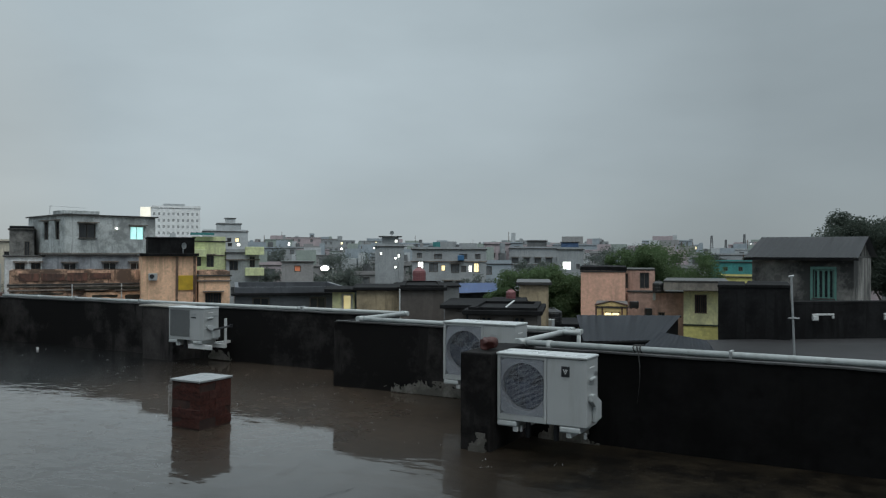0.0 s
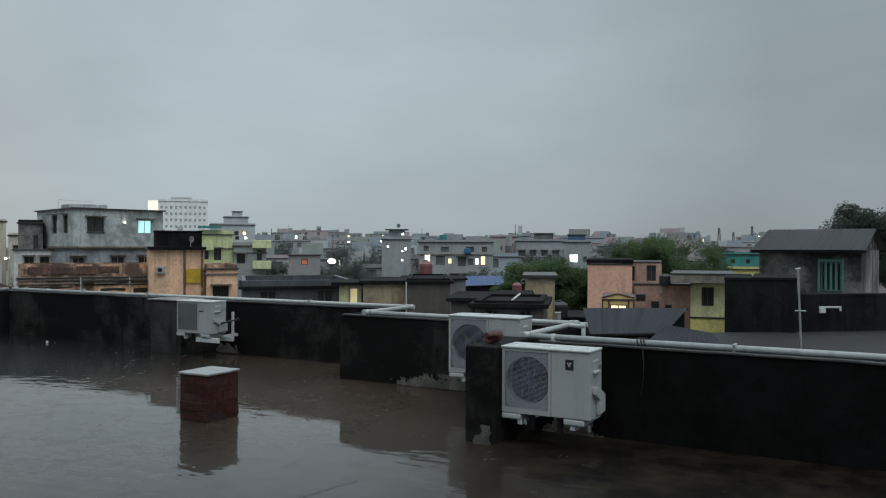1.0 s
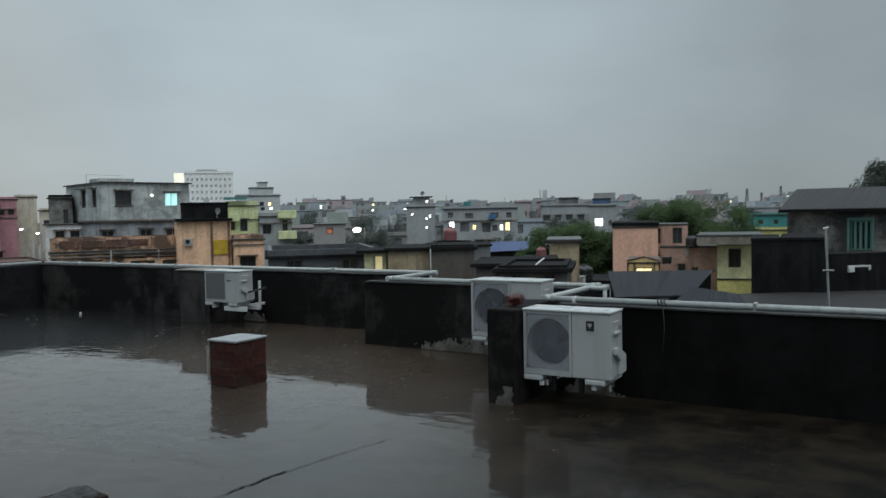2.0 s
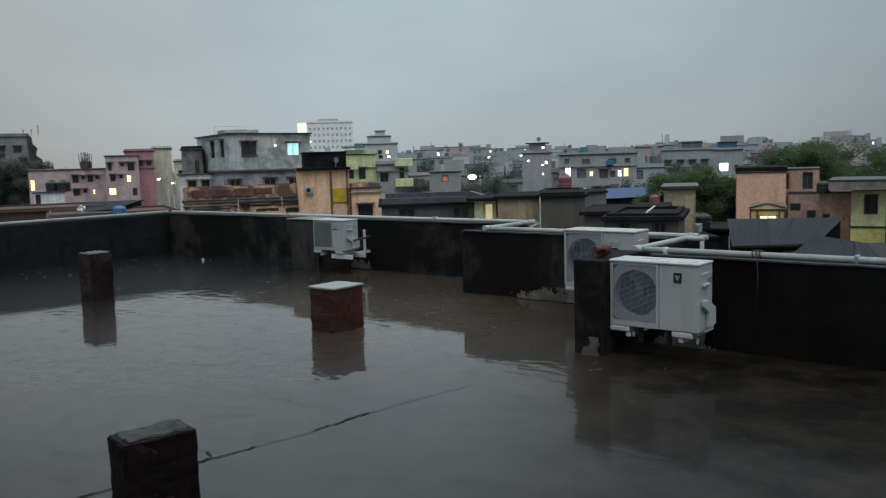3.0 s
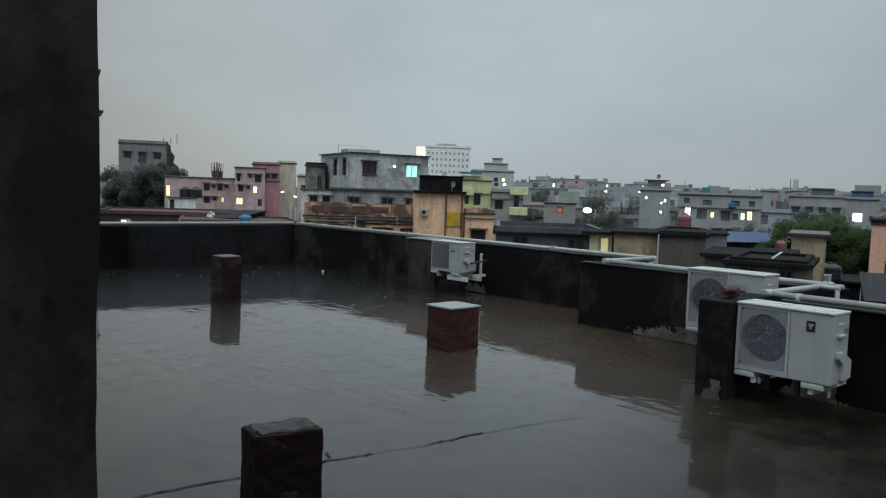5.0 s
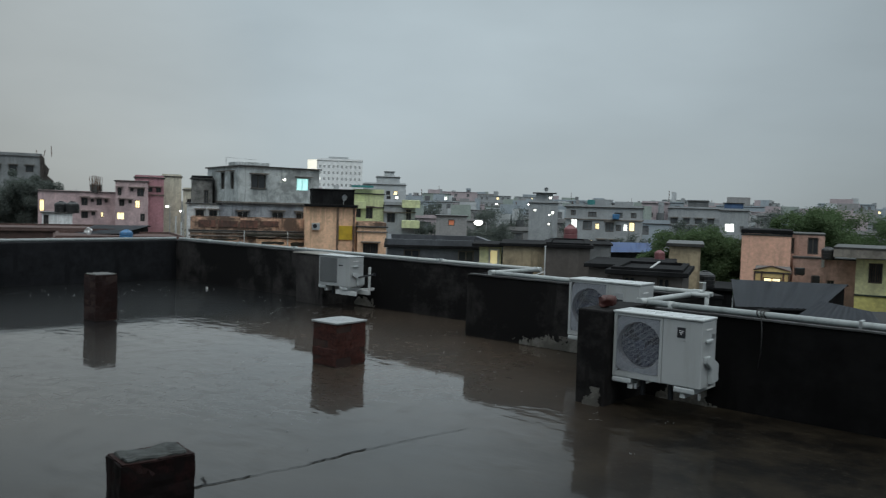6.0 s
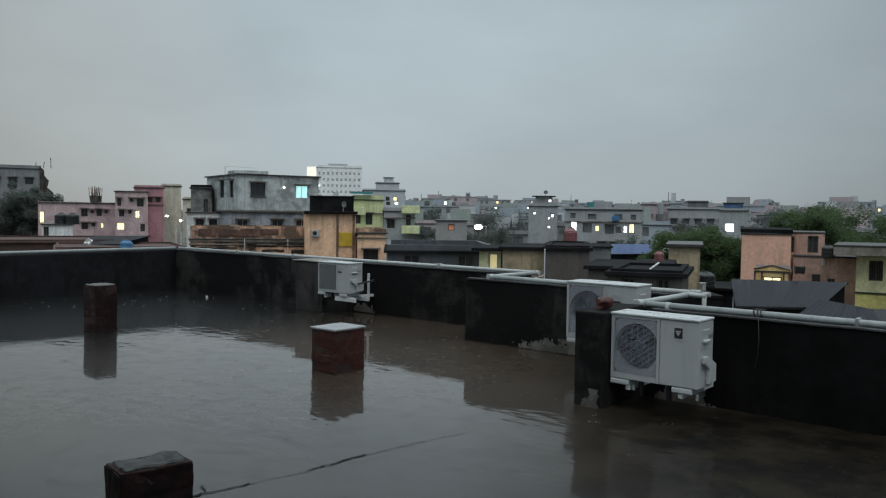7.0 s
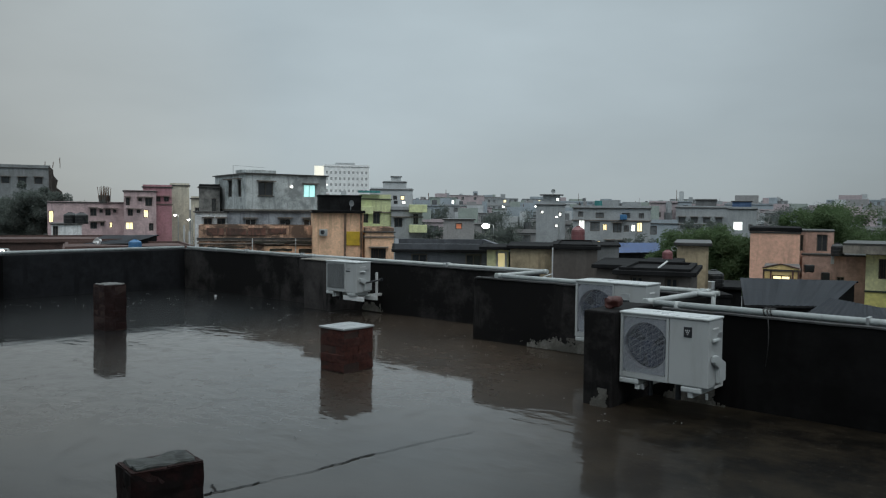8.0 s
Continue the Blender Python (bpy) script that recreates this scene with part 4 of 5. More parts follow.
# grey concrete house with an outside ledge and one lit window
grey = house("house", "weathered grey three-storey house with one lit turquoise window", -29.1, 60.0, 7.05, 8.2, 4.45, 45, GREY_WALL,
             [("f", 1.05, 2.62, 1.25, 1.1, "dark", "si"), ("f", 5.0, 2.55, 1.1, 1.05, "cool", "sw"), ("l", 3.7, 2.5, 1.0, 1.4, "dark", "s"), ("l", 6.2, 2.5, 0.9, 1.4, "dark", "s"),
              ("f", 0.5, 0.0, 0.9, 0.75, "dark", "swi"), ("f", 3.3, 0.0, 1.0, 0.75, "dark", "swi"),
              ("l", 2.6, -0.3, 1.1, 1.1, "dark", "sw"), ("l", 5.2, -0.3, 1.2, 1.1, "dark", "sw")],
             0.12, bands=(1.45,), overhang=0.18)
part("stair_head", boxed(-0.05, 2.6, 0.05, 2.4, 13.95, 14.22, 0.02, 1), GREY_WALL, grey)
dp = thing("rain_pipe", pose(-33.2, 57.6, GROUND), "pale rain pipes on the house corner", "pipe")
for dx in (0.0, 0.45):
    part("pipe", rod((dx, 0, 0), (dx, 0, 9.7 - dx), 0.07, 8), WHITE_PAINT, dp)
house("stair_tower", "narrow weathered stair tower beside the grey house", -34.6, 62.5, 1.7, 2.2, 3.6, 30, HOUSE_GREY, [("f", 1.0, 0.2, 0.4, 2.2, "dark")], 0.3, category="tower", crown=SOOT)
mast = thing("antenna", on_house(grey, 0.6, 5.0, 4.35), "thin bent antenna rod on a roof", "antenna")
part("mast", add_rod(rod((0, 0, 0), (0, 0, 0.9), 0.02, 6), (0, 0, 0.9), (2.2, -1.5, 0.75), 0.012, 6), STEEL, mast)
lamp = thing("wall_lamp", on_house(grey, 3.9, -0.1, 3.4), "small bright wall lamp on the grey house", "lamp")
bm = bmesh.new()
bmesh.ops.create_uvsphere(bm, u_segments=10, v_segments=6, radius=0.075)
part("bulb", bm, LAMP, lamp)
part("bracket", boxed(-0.04, 0.04, 0.05, 0.12, -0.1, 0.05), STEEL, lamp)

# lower wings of the grey house
house("house_wing", "blue-grey lower wing with small shuttered windows", -29.9, 58.3, 8.2, 3.0, 1.4, 27, BLUE_GREY,
      [("f", 1.4, 0.0, 0.85, 0.72, "dark", "sw"), ("f", 4.1, 0.0, 0.9, 0.76, "dark", "sw"), ("f", 6.0, 0.0, 0.95, 0.76, "dark", "sw")], 0.1, overhang=0.2)
house("house_wing", "limewashed white corner wing with two windows", -32.25, 57.7, 2.72, 4.0, 1.3, 2, WHITE_WALL,
      [("f", 0.7, -0.1, 0.7, 0.85, "dark", "s"), ("f", 1.85, -0.1, 0.7, 0.85, "dark", "s")], 0.1, overhang=0.15)

# orange house with its dark tank room
orange = house("house", "peeling orange house with a mustard panel and flat roof", -20.9, 53.9, 3.75, 5.0, 1.45, 4, ORANGE, [], 0.15, crown=SOOT, overhang=0.1)
part("sign_panel", boxed(2.33, 3.28, -0.08, -0.02, 8.5, 9.5, 0.01, 1), plain("mustard_panel", (0.5, 0.34, 0.03), 0.5, 0, 0.25, 2), orange, "blank mustard-yellow panel")
for x0, x1 in ((2.16, 2.31), (3.3, 3.46)):
    part("pilaster", boxed(x0, x1, -0.12, 0.0, 5.5, 10.75), ORANGE_WORN, orange)
part("cornice", uneven(boxed(-0.1, 3.65, -0.3, 0.1, 10.8, 11.0, 0.02, 1), 0.02, 2, 2), SOOT, orange)
house("tank_room", "soot-black roof room on the orange house", -20.75, 54.6, 3.2, 3.0, 2.6, 4, SOOT, [], 0.1, base=1.1, category="roof room", overhang=0.06)
dish(pose(-18.1, 53.9, 1.5, 0, 0, 60), 0.22, "tilted grey satellite dish on the orange house")
house("house_wing", "orange wing with a barred window and brown ledge", -17.1, 54.1, 2.1, 5.0, 0.3, 4, ORANGE, [("f", 0.42, -2.1, 1.1, 0.95, "dark", "sb")], 0.35, crown=ORANGE_WORN, bands=(-0.35,))
worn = house("house_wing", "long worn orange wing with stained balcony walls", -29.9, 54.2, 9.0, 4.5, 0.32, 2, ORANGE_WORN,
             [("f", 0.9, -2.1, 2.6, 0.65, "dark"), ("f", 5.2, -1.6, 1.3, 0.5, "dark", "s"), ("f", 7.2, -1.75, 1.5, 0.6, "dark", "s")], 1.0, bands=(-0.75, -1.0))
for x0, x1, z0, z1 in ((0.55, 1.75, 9.1, 9.62), (1.9, 3.3, 9.12, 9.6), (3.45, 4.7, 9.1, 9.66), (4.85, 6.2, 9.2, 9.62)):
    part("parapet_panel", uneven(boxed(x0, x1, -0.05, -0.005, z0, z1, 0.01, 1), 0.03, 2.5, 5), RUST_PANEL, worn, "flaking rust-brown panel")
for x in (0.45, 1.8, 3.36, 4.76, 6.3):
    part("pilaster", boxed(x, x + 0.1, -0.07, 0.0, 8.85, 9.8), ORANGE_WORN, worn)
part("mould_ledge", uneven(boxed(3.9, 9.05, -0.32, -0.11, 8.52, 8.68, 0.02, 1), 0.07, 1.3, 7), MOULD, worn, "drooping black mould along a ledge")
part("mould_ledge", uneven(boxed(0.6, 3.2, -0.2, -0.11, 8.2, 8.32, 0.02, 1), 0.06, 1.7, 6), MOULD, worn, "black mould along a ledge")
part("lower_wall", boxed(4.6, 8.98, -0.2, -0.003, 0.0, 8.32, 0.01, 1), ORANGE, worn, "cleaner orange lower wall")
for x0, x1, z0, z1 in ((5.0, 6.6, 7.95, 8.14), (7.1, 8.7, 7.8, 8.12), (5.1, 8.6, 7.4, 7.62)):
    part("mould_stain", uneven(boxed(x0, x1, -0.24, -0.19, z0, z1, 0.02, 1), 0.06, 2.2, 6), MOULD, worn, "dark mould stain on the wall")
for x in (3.75, 6.85):
    part("waste_pipe", rod((x, -0.3, 0), (x, -0.3, 8.9), 0.04, 6), WHITE_PAINT, worn)
small_unit = thing("cooling_unit", on_house(orange, 0.42, -0.26, -0.27), "small pale cooling unit on the orange house", "air conditioner")
part("casing", boxed(0, 0.56, 0, 0.22, 0, 0.42, 0.02, 1), ENAMEL, small_unit)
part("fan", rod((0.22, -0.01, 0.21), (0.22, 0.02, 0.21), 0.15, 16), DARK_PLASTIC, small_unit)
part("bracket", boxed(0.04, 0.52, 0.0, 0.26, -0.05, -0.002), STEEL, small_unit)

# lime-green houses and the pale block behind
lime = house("house", "pale lime-green house with rounded balconies", -24.3, 75, 3.1, 5, 3.05, 3, LIME, [("f", 1.3, 0.2, 0.7, 1.1, "dark", "s"), ("f", 0.2, 0.3, 0.6, 1.0, "dark")], 0.5, bands=(1.3,), crown=LIME)
part("awning", boxed(-0.2, 1.9, -0.6, 0.3, 12.7, 12.9), TEAL, lime)
lime2 = house("house", "pale lime-green house with balconies and arches", -21.2, 75.2, 3.1, 5, 1.9, 3, HAZED_CONCRETES[1], [("f", 0.3, -0.1, 0.8, 0.9, "dark", "s"), ("f", 2.2, 0.2, 0.5, 1.0, "dark")], 0.4, bands=(0.9,))
for z in (8.9, 10.85):
    part("balcony", boxed(1.7, 3.4, -0.9, 0.0, z, z + 0.75, 0.03, 1), LIME, lime2)
    part("balcony", boxed(-0.4, 1.2, -0.7, 0.0, z - 0.2, z + 0.5, 0.03, 1), LIME, lime)
house("apartment_block", "pale hazy apartment block with stepped roof rooms", -34.2, 110, 6.2, 8, 4.7, 2, HAZED_CONCRETES[0], [("f", 0.9, 3.0, 0.6, 0.6, "white"), ("f", 2.0, 3.0, 0.7, 0.7, "white"), ("f", 3.3, 3.0, 0.6, 0.6, "dark"), ("f", 4.4, 3.0, 0.6, 0.6, "warm"), ("f", 4.6, 2.4, 0.6, 0.5, "white"), ("f", 3.4, 2.4, 0.6, 0.5, "dark"), ("f", 3.0, 1.2, 0.7, 0.6, "white"), ("f", 0.5, 1.4, 0.6, 0.6, "white"), ("f", 5.3, 1.2, 0.5, 0.5, "white")], 0.3, category="building", fine=False)
house("roof_room", "small pale roof room on the apartment block", -32.6, 111, 3.4, 3, 5.7, 2, HAZED_CONCRETES[0], [], 0.2, base=4.4, category="roof room", fine=False)
house("roof_room", "small pale roof room on the apartment block", -31.6, 111.6, 1.4, 1.6, 6.4, 2, HAZED_CONCRETES[0], [], 0.1, base=5.5, category="roof room", fine=False)

# white office tower with rows of windows
rng = random.Random(11)
rows = [(-0.8 + 2.05 * k, s) for k in range(8) for s in range(10)]
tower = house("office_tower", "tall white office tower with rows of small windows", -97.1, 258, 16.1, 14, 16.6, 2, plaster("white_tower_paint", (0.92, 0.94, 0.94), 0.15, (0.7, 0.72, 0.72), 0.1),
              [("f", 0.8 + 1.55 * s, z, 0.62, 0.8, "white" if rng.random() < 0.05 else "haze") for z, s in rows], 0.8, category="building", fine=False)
part("stair_core", boxed(-3.1, 0.0, 0.5, 9, 0, 25.6), LIT_CREAM, tower, "glazed stair core, lit from inside")
part("roof_room", boxed(4.0, 10.5, 3, 9, 26.0, 26.9), HAZED_CONCRETES[0], tower)

# pink houses and dark block
block = house("apartment_block", "dark grey unfinished block with small windows", -83.3, 95, 8.7, 12, 7.2, 0, plaster("dark_block_render", (0.25, 0.268, 0.275), 0.6, (0.14, 0.147, 0.152), 0.5),
      [("f", 0.9 + 2.6 * k, z, 1.3, 0.9, "dark", "s") for k in range(3) for z in (4.6, 1.5, -1.6, -4.6)], 0.5, category="building", fine=False)
for k in (6, 7, 8):
    part("rebar", rod((0.3 + 0.95 * k, 0.3, 16.4), (0.35 + 0.95 * k + 0.1 * math.sin(k * 2.1), 0.3, 17.5 + 0.4 * math.sin(k * 1.7)), 0.05, 5), RUST, block)
sheet = bmesh.new()
rim = ((8.7, 16.6), (9.2, 16.2), (9.3, 15.2), (9.8, 14.6), (9.7, 13.7), (10.3, 13.0), (10.4, 12.0), (10.9, 10.9), (10.6, 9.6), (9.9, 9.0), (9.2, 10.5), (8.7, 12.0))
sheet.faces.new([sheet.verts.new((x - 2.2, -0.1 - 0.05 * (i % 3), z)) for i, (x, z) in enumerate(rim)])
bmesh.ops.solidify(sheet, geom=sheet.faces[:], thickness=0.06)
part("torn_sheet", uneven(sheet, 0.2, 1.3), BROWN, block, "torn dark sheeting hanging off the roof corner")
pink = house("house", "long pink house with small shaded windows", -59.2, 75, 10.9, 8, 2.1, 0, PINK,
             [("f", 0.15, -0.1, 0.55, 1.2, "warm"), ("f", 5.0, 0.6, 0.75, 0.8, "dark", "s"), ("f", 6.1, 0.95, 0.4, 0.35, "dark", "s"), ("f", 6.8, 0.65, 0.65, 0.7, "dark", "s"), ("f", 7.75, 0.95, 0.4, 0.35, "dark", "s"), ("f", 9.4, 0.65, 0.5, 0.7, "dark", "s"),
              ("f", 5.0, -0.75, 0.8, 0.7, "dark", "s"), ("f", 6.2, -0.45, 0.45, 0.4, "dark", "s"), ("f", 7.3, -0.65, 0.35, 0.6, "warm")], 0.14)
house("house", "pink upper house with a lit window", -50.6, 75.6, 3.8, 6, 3.35, 0, PINK, [("f", 0.25, 1.75, 0.45, 0.8, "dark", "s"), ("f", 1.7, 2.2, 0.4, 0.35, "dark", "s"), ("f", 2.5, 1.7, 0.8, 0.85, "dark", "s"), ("f", 0.45, 0.65, 0.6, 0.7, "dark", "s"), ("f", 1.5, 0.95, 0.4, 0.35, "dark", "s"), ("f", 2.3, 0.5, 0.55, 0.8, "warm"), ("f", 0.2, -0.75, 0.85, 0.75, "warm", "w"), ("f", 2.9, -0.9, 0.55, 0.8, "dark")], 0.14)
house("house", "dark rose house with a small ledge", -49.9, 78, 3.45, 6, 4.0, 0, ROSE, [("f", 1.5, 2.2, 0.6, 0.5, "dark", "s"), ("f", 2.5, 2.2, 0.6, 0.5, "dark", "s")], 0.3, bands=(1.9,))
house("house", "cream house with a stepped roof", -50.9, 85, 2.5, 6, 4.4, 0, CREAM, [], 0.3)
house("house", "cream house with a stepped roof", -48.35, 85.3, 1.5, 6, 2.9, 0, CREAM, [("f", 0.5, 1.0, 0.6, 0.6, "dark")], 0.3)
for i, (dx, dy) in enumerate(((0, 0), (0.5, 0.1), (0.95, 0.0), (0.05, 0.9), (0.95, 0.9))):
    bars = thing("column_rebar", pose(-53.3 + 0.6 * dx, 75.5 + 0.6 * dy, 1.95), "rusty starter bars of an unfinished column", "rebar", "starter bars on the roof")
    for sx in (-0.1, 0.1):
        for sy in (-0.1, 0.1):
            bm = bmesh.new()
            add_rod(bm, (sx, sy, 0), (sx * 2.2 + 0.1 * math.sin(i), sy * 2, 1.75 + 0.2 * math.sin(i * 3 + sx)), 0.03, 5)
            part("bar", bm, RUST, bars)
    part("column_stump", boxed(-0.14, 0.14, -0.14, 0.14, 0, 0.85), CEMENT, bars)
house("house", "low white house carrying two black tanks", -47.1, 60, 2.95, 4, 0.12, 0, WHITE_WALL, [("f", 0.15, -0.9, 0.5, 0.8, "dark")], 0.1)
for dx in (0.95, 2.05):
    water_tank(pose(-47.1 + dx, 61.2, 0.08), 0.55, 1.0, TANK_BLACK, "black ribbed plastic water tank on a white roof")
house("house", "low brown brick house with a stained terrace", -36.5, 40, 10.0, 7, -0.3, -3, RED_BROWN, [("f", 1.5, -2.3, 1.0, 0.9, "dark")], 0.2, roof_skin=RED_BROWN)
house("house", "low brown house with a stained terrace", -28.0, 37, 7.5, 6, -0.45, 4, RED_BROWN, [], 0.2, roof_skin=RED_BROWN)
sheet_roof("shed", [(-29.6, 40, -0.6), (-26.4, 40, -0.45), (-27.0, 44, -0.1), (-30.8, 44, -0.2)], 0.5, DARK_SHEET, "shed with a dark corrugated roof")
water_tank(pose(-23.66, 36.4, -0.66), 0.32, 0.6, TANK_BLUE, "blue plastic water tank on a low roof")
house("house", "tall narrow mint-green house", -36.2, 35.2, 4.0, 3, 7.7, 0, MINT, [("f", 1.4, 4.0, 0.5, 1.2, "dark")], 0.2)
house("house", "mint-green house with a projecting eave", -36.2, 34.6, 4.5, 3, 5.35, 0, MINT, [("f", 2.8, 1.6, 0.6, 1.2, "dark", "s")], 0.15, overhang=0.3)

bm = bmesh.new()
bmesh.ops.create_icosphere(bm, subdivisions=3, radius=0.15)
for v in bm.verts:
    v.co += noise.noise_vector(v.co * 7) * 0.16
    v.co.z = max(-0.15, v.co.z)
bag = part("plastic_bag", bm, WHITE_MARK)
bag.matrix_basis = pose(-25.9, 36.5, -0.24)
tagged(bag, "crumpled white plastic bag on a low roof", "bag")

# low dark roofs just beyond the terrace
house("house", "long soot-black workshop with a flat roof", -7.6, 28, 3.9, 5, 0.36, 4, FLAT_DARK, [("f", 0.6, -0.5, 0.6, 0.5, "dark"), ("f", 2.6, -0.5, 0.6, 0.5, "dark")], 0.3, roof_skin=SOOT)
# the dim pane glows in place of this front's lit yellow part
house("house", "small cream-yellow house under a dark slab", -3.92, 26, 0.72, 2, 0.36, 0, YELLOW_GREY, [("f", 0.3, -0.5, 0.36, 0.74, "dim", "w")], 0.06, overhang=0.25, roof_skin=SOOT, fine=False)
house("house", "tan stained house under a dark flat slab", -3.05, 25.3, 1.55, 3, 0.5, 0, TAN, [], 0.12, overhang=0.12, roof_skin=SOOT, crown=SOOT)
gp = thing("rain_pipe", pose(-1.6, 23.8, GROUND), "thin white rain pipe on a house wall", "pipe")
part("pipe", add_rod(rod((0, 0, 9.2), (0, 0, 10.0), 0.02, 6), (0, 0, 9.22), (-0.3, 0, 9.1), 0.02, 6), WHITE_PAINT, gp)
part("foot", rod((0, 0, 0), (0, 0, 9.2), 0.02, 6), WHITE_PAINT, gp)
house("house", "grey-brown house with a dark roof edge", -1.6, 24, 1.3, 4, 0.6, 0, BROWN, [], 0.15, crown=SOOT, overhang=0.1, roof_skin=SOOT)
house("house", "brown terrace house with a dark roof slab", -0.25, 21, 2.0, 3, 0.22, -3, BROWN, [("f", 0.5, -0.5, 0.35, 0.6, "dark")], 0.1, overhang=0.12, roof_skin=SOOT)
house("house", "low brown house with a dark roof slab", 0.3, 18.2, 1.55, 2.6, 0.34, -5, BROWN, [("f", 0.25, -0.25, 0.3, 0.4, "dark"), ("f", 1.0, -0.25, 0.3, 0.4, "dark")], 0.16, overhang=0.12, roof_skin=SOOT, crown=SOOT)
house("house", "stained tan roof room with a flat slab", 2.1, 26, 0.95, 3, 0.6, 0, TAN, [], 0.06, overhang=0.1)
house("house", "low dark terrace beside the tan roof room", 1.15, 24.0, 1.0, 1.6, 0.12, 0, GREY_DARK, [], 0.05, overhang=0.05, roof_skin=SOOT)
water_tank(pose(1.72, 24.4, 0.14), 0.15, 0.34, TANK_RED, "small faded red plastic tank on a terrace")
house("house", "low dark flat-roofed house behind the terrace", 2.5, 25.6, 1.25, 6.2, -0.98, 10, SOOT, [], 0.05, overhang=0.03)
water_tank(pose(3.62, 29.6, -1.03), 0.36, 0.6, TANK_BLACK, "black ribbed plastic water tank on a low roof")
roof_unit = thing("cooling_unit", pose(2.7, 26.6, -0.9, 0, 0, -24), "small pale cooling unit standing on a low dark roof", "air conditioner")
part("casing", boxed(0, 0.56, 0, 0.3, 0.04, 0.28, 0.012, 1), ENAMEL, roof_unit)
part("lid", boxed(-0.015, 0.575, -0.015, 0.315, 0.283, 0.3, 0.006, 1), LID, roof_unit)
part("side_panel", boxed(0.3, 0.53, -0.012, -0.002, 0.07, 0.26, 0.004, 1), STEEL, roof_unit, "grey louvred panel")
for x in (0.06, 0.46):
    part("foot", boxed(x, x + 0.06, 0.0, 0.3, -0.1, 0.038), STEEL, roof_unit)
house("house", "low black house with stepped slabs beyond the terrace", 3.95, 30.8, 0.8, 3.0, -1.12, 0, SOOT, [], 0.1, overhang=0.1)
house("house", "low black roof slab in front of a stepped house", 3.2, 23.0, 0.9, 1.6, -1.3, 0, SOOT, [], 0.06, overhang=0.05)
water_tank(pose(-2.1, 50.5, -0.45), 0.42, 1.15, TANK_RED, "faded red plastic water tank on a roof")
house("house", "low dark roof under the red tank", -3.6, 49, 4.0, 5, -0.4, 0, GREY_DARK, [], 0.1, roof_skin=SOOT)
sheet_roof("shed", [(-1.2, 58, -1.35), (3.3, 58, -1.2), (3.3, 61, -0.65), (-1.2, 61, -0.72)], 0.8, TARP, "shed covered with a blue tarpaulin")

plank = part("plank", boxed(-0.13, 0.13, -0.06, 0.06, 0, 0.02, 0.004, 1), WHITE_PAINT)
plank.matrix_basis = pose(1.3, 18.9, 0.37, 0, -38, 10)
tagged(plank, "pale plank leaning on a low roof", "plank")
hoop = thing("wire_hoop", pose(1.75, 24.3, 0.45), "bent grey wire hoop above the red tank", "wire")
ring = [Vector((0.16 + 0.08 * math.cos(a * 0.36), 0, 0.06 + 0.06 * math.sin(a * 0.36))) for a in range(15)]
part("hoop", tube(ring, 0.008), STEEL, hoop)
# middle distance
midA = house("building", "grey block with lit windows and a flat roof", -4.0, 80, 7.35, 8, 2.2, -3, HAZED_CONCRETES[1],
      [("f", 0.55, -0.35, 0.6, 1.1, "white"), ("f", 1.7, -0.3, 0.9, 0.9, "far"), ("f", 2.9, -0.2, 0.4, 0.6, "warm"), ("f", 5.6, -0.3, 0.4, 0.7, "white"), ("f", 6.15, -0.3, 0.5, 0.9, "warm"),
       ("f", 1.1, -1.95, 0.4, 0.7, "warm"), ("f", 1.7, -1.95, 0.4, 0.7, "white"), ("f", 2.3, -1.95, 0.4, 0.7, "warm"), ("f", 6.0, -2.1, 0.7, 1.0, "far"), ("f", 3.9, -0.4, 0.8, 0.9, "far", "s"), ("f", 4.9, -0.3, 0.5, 0.6, "far"), ("f", 3.2, -2.0, 0.8, 0.8, "far", "s"), ("f", 4.4, -2.0, 0.8, 0.8, "far", "s"), ("f", 0.5, 1.1, 0.5, 0.5, "far"), ("f", 2.2, 1.0, 0.8, 0.5, "far"), ("f", 4.7, 1.0, 0.8, 0.5, "far"), ("f", 6.3, 1.0, 0.5, 0.5, "far")], 0.3, category="building", bands=(0.75,))
part("water_drum", rod((2.3, 2.0, 11.6), (2.3, 2.0, 12.2), 0.38, 12), TEAL, midA)
part("roof_room", boxed(4.6, 6.4, 2.5, 5, 11.6, 12.1), HAZED_CONCRETES[1], midA)
part("blue_tank", boxed(4.55, 5.2, -0.45, 0.0, 10.35, 10.85, 0.05, 2), TANK_BLUE, midA, "square blue plastic tank on the wall")
house("building", "tall grey house with a lookout room", -9.1, 95, 3.4, 6, 2.6, 0, HAZED_CONCRETES[1], [("f", 0.5, 1.3, 0.4, 0.4, "white"), ("f", 2.6, 1.0, 0.4, 0.5, "white"), ("f", 2.2, -0.3, 0.4, 0.4, "white")], 0.3, category="building", fine=False)
house("roof_room", "small roof room with a wide slab", -8.4, 96, 2.0, 3, 3.6, 0, HAZED_CONCRETES[1], [("f", 1.5, 2.8, 0.4, 0.4, "white")], 0.1, base=2.2, overhang=0.4, category="roof room")
dish(pose(-7.3, 97, 3.5, 0, 0, 20), 0.26, "satellite dish on a roof room")
house("building", "pink block with roof rooms, its colour paled for haze", 4.4, 110, 3.6, 8, 3.1, 0, HAZED_CONCRETES[2], [("f", 0.6, 1.0, 0.9, 0.6, "far"), ("f", 2.2, 1.4, 0.8, 0.5, "far")], 0.3, category="building", fine=False)
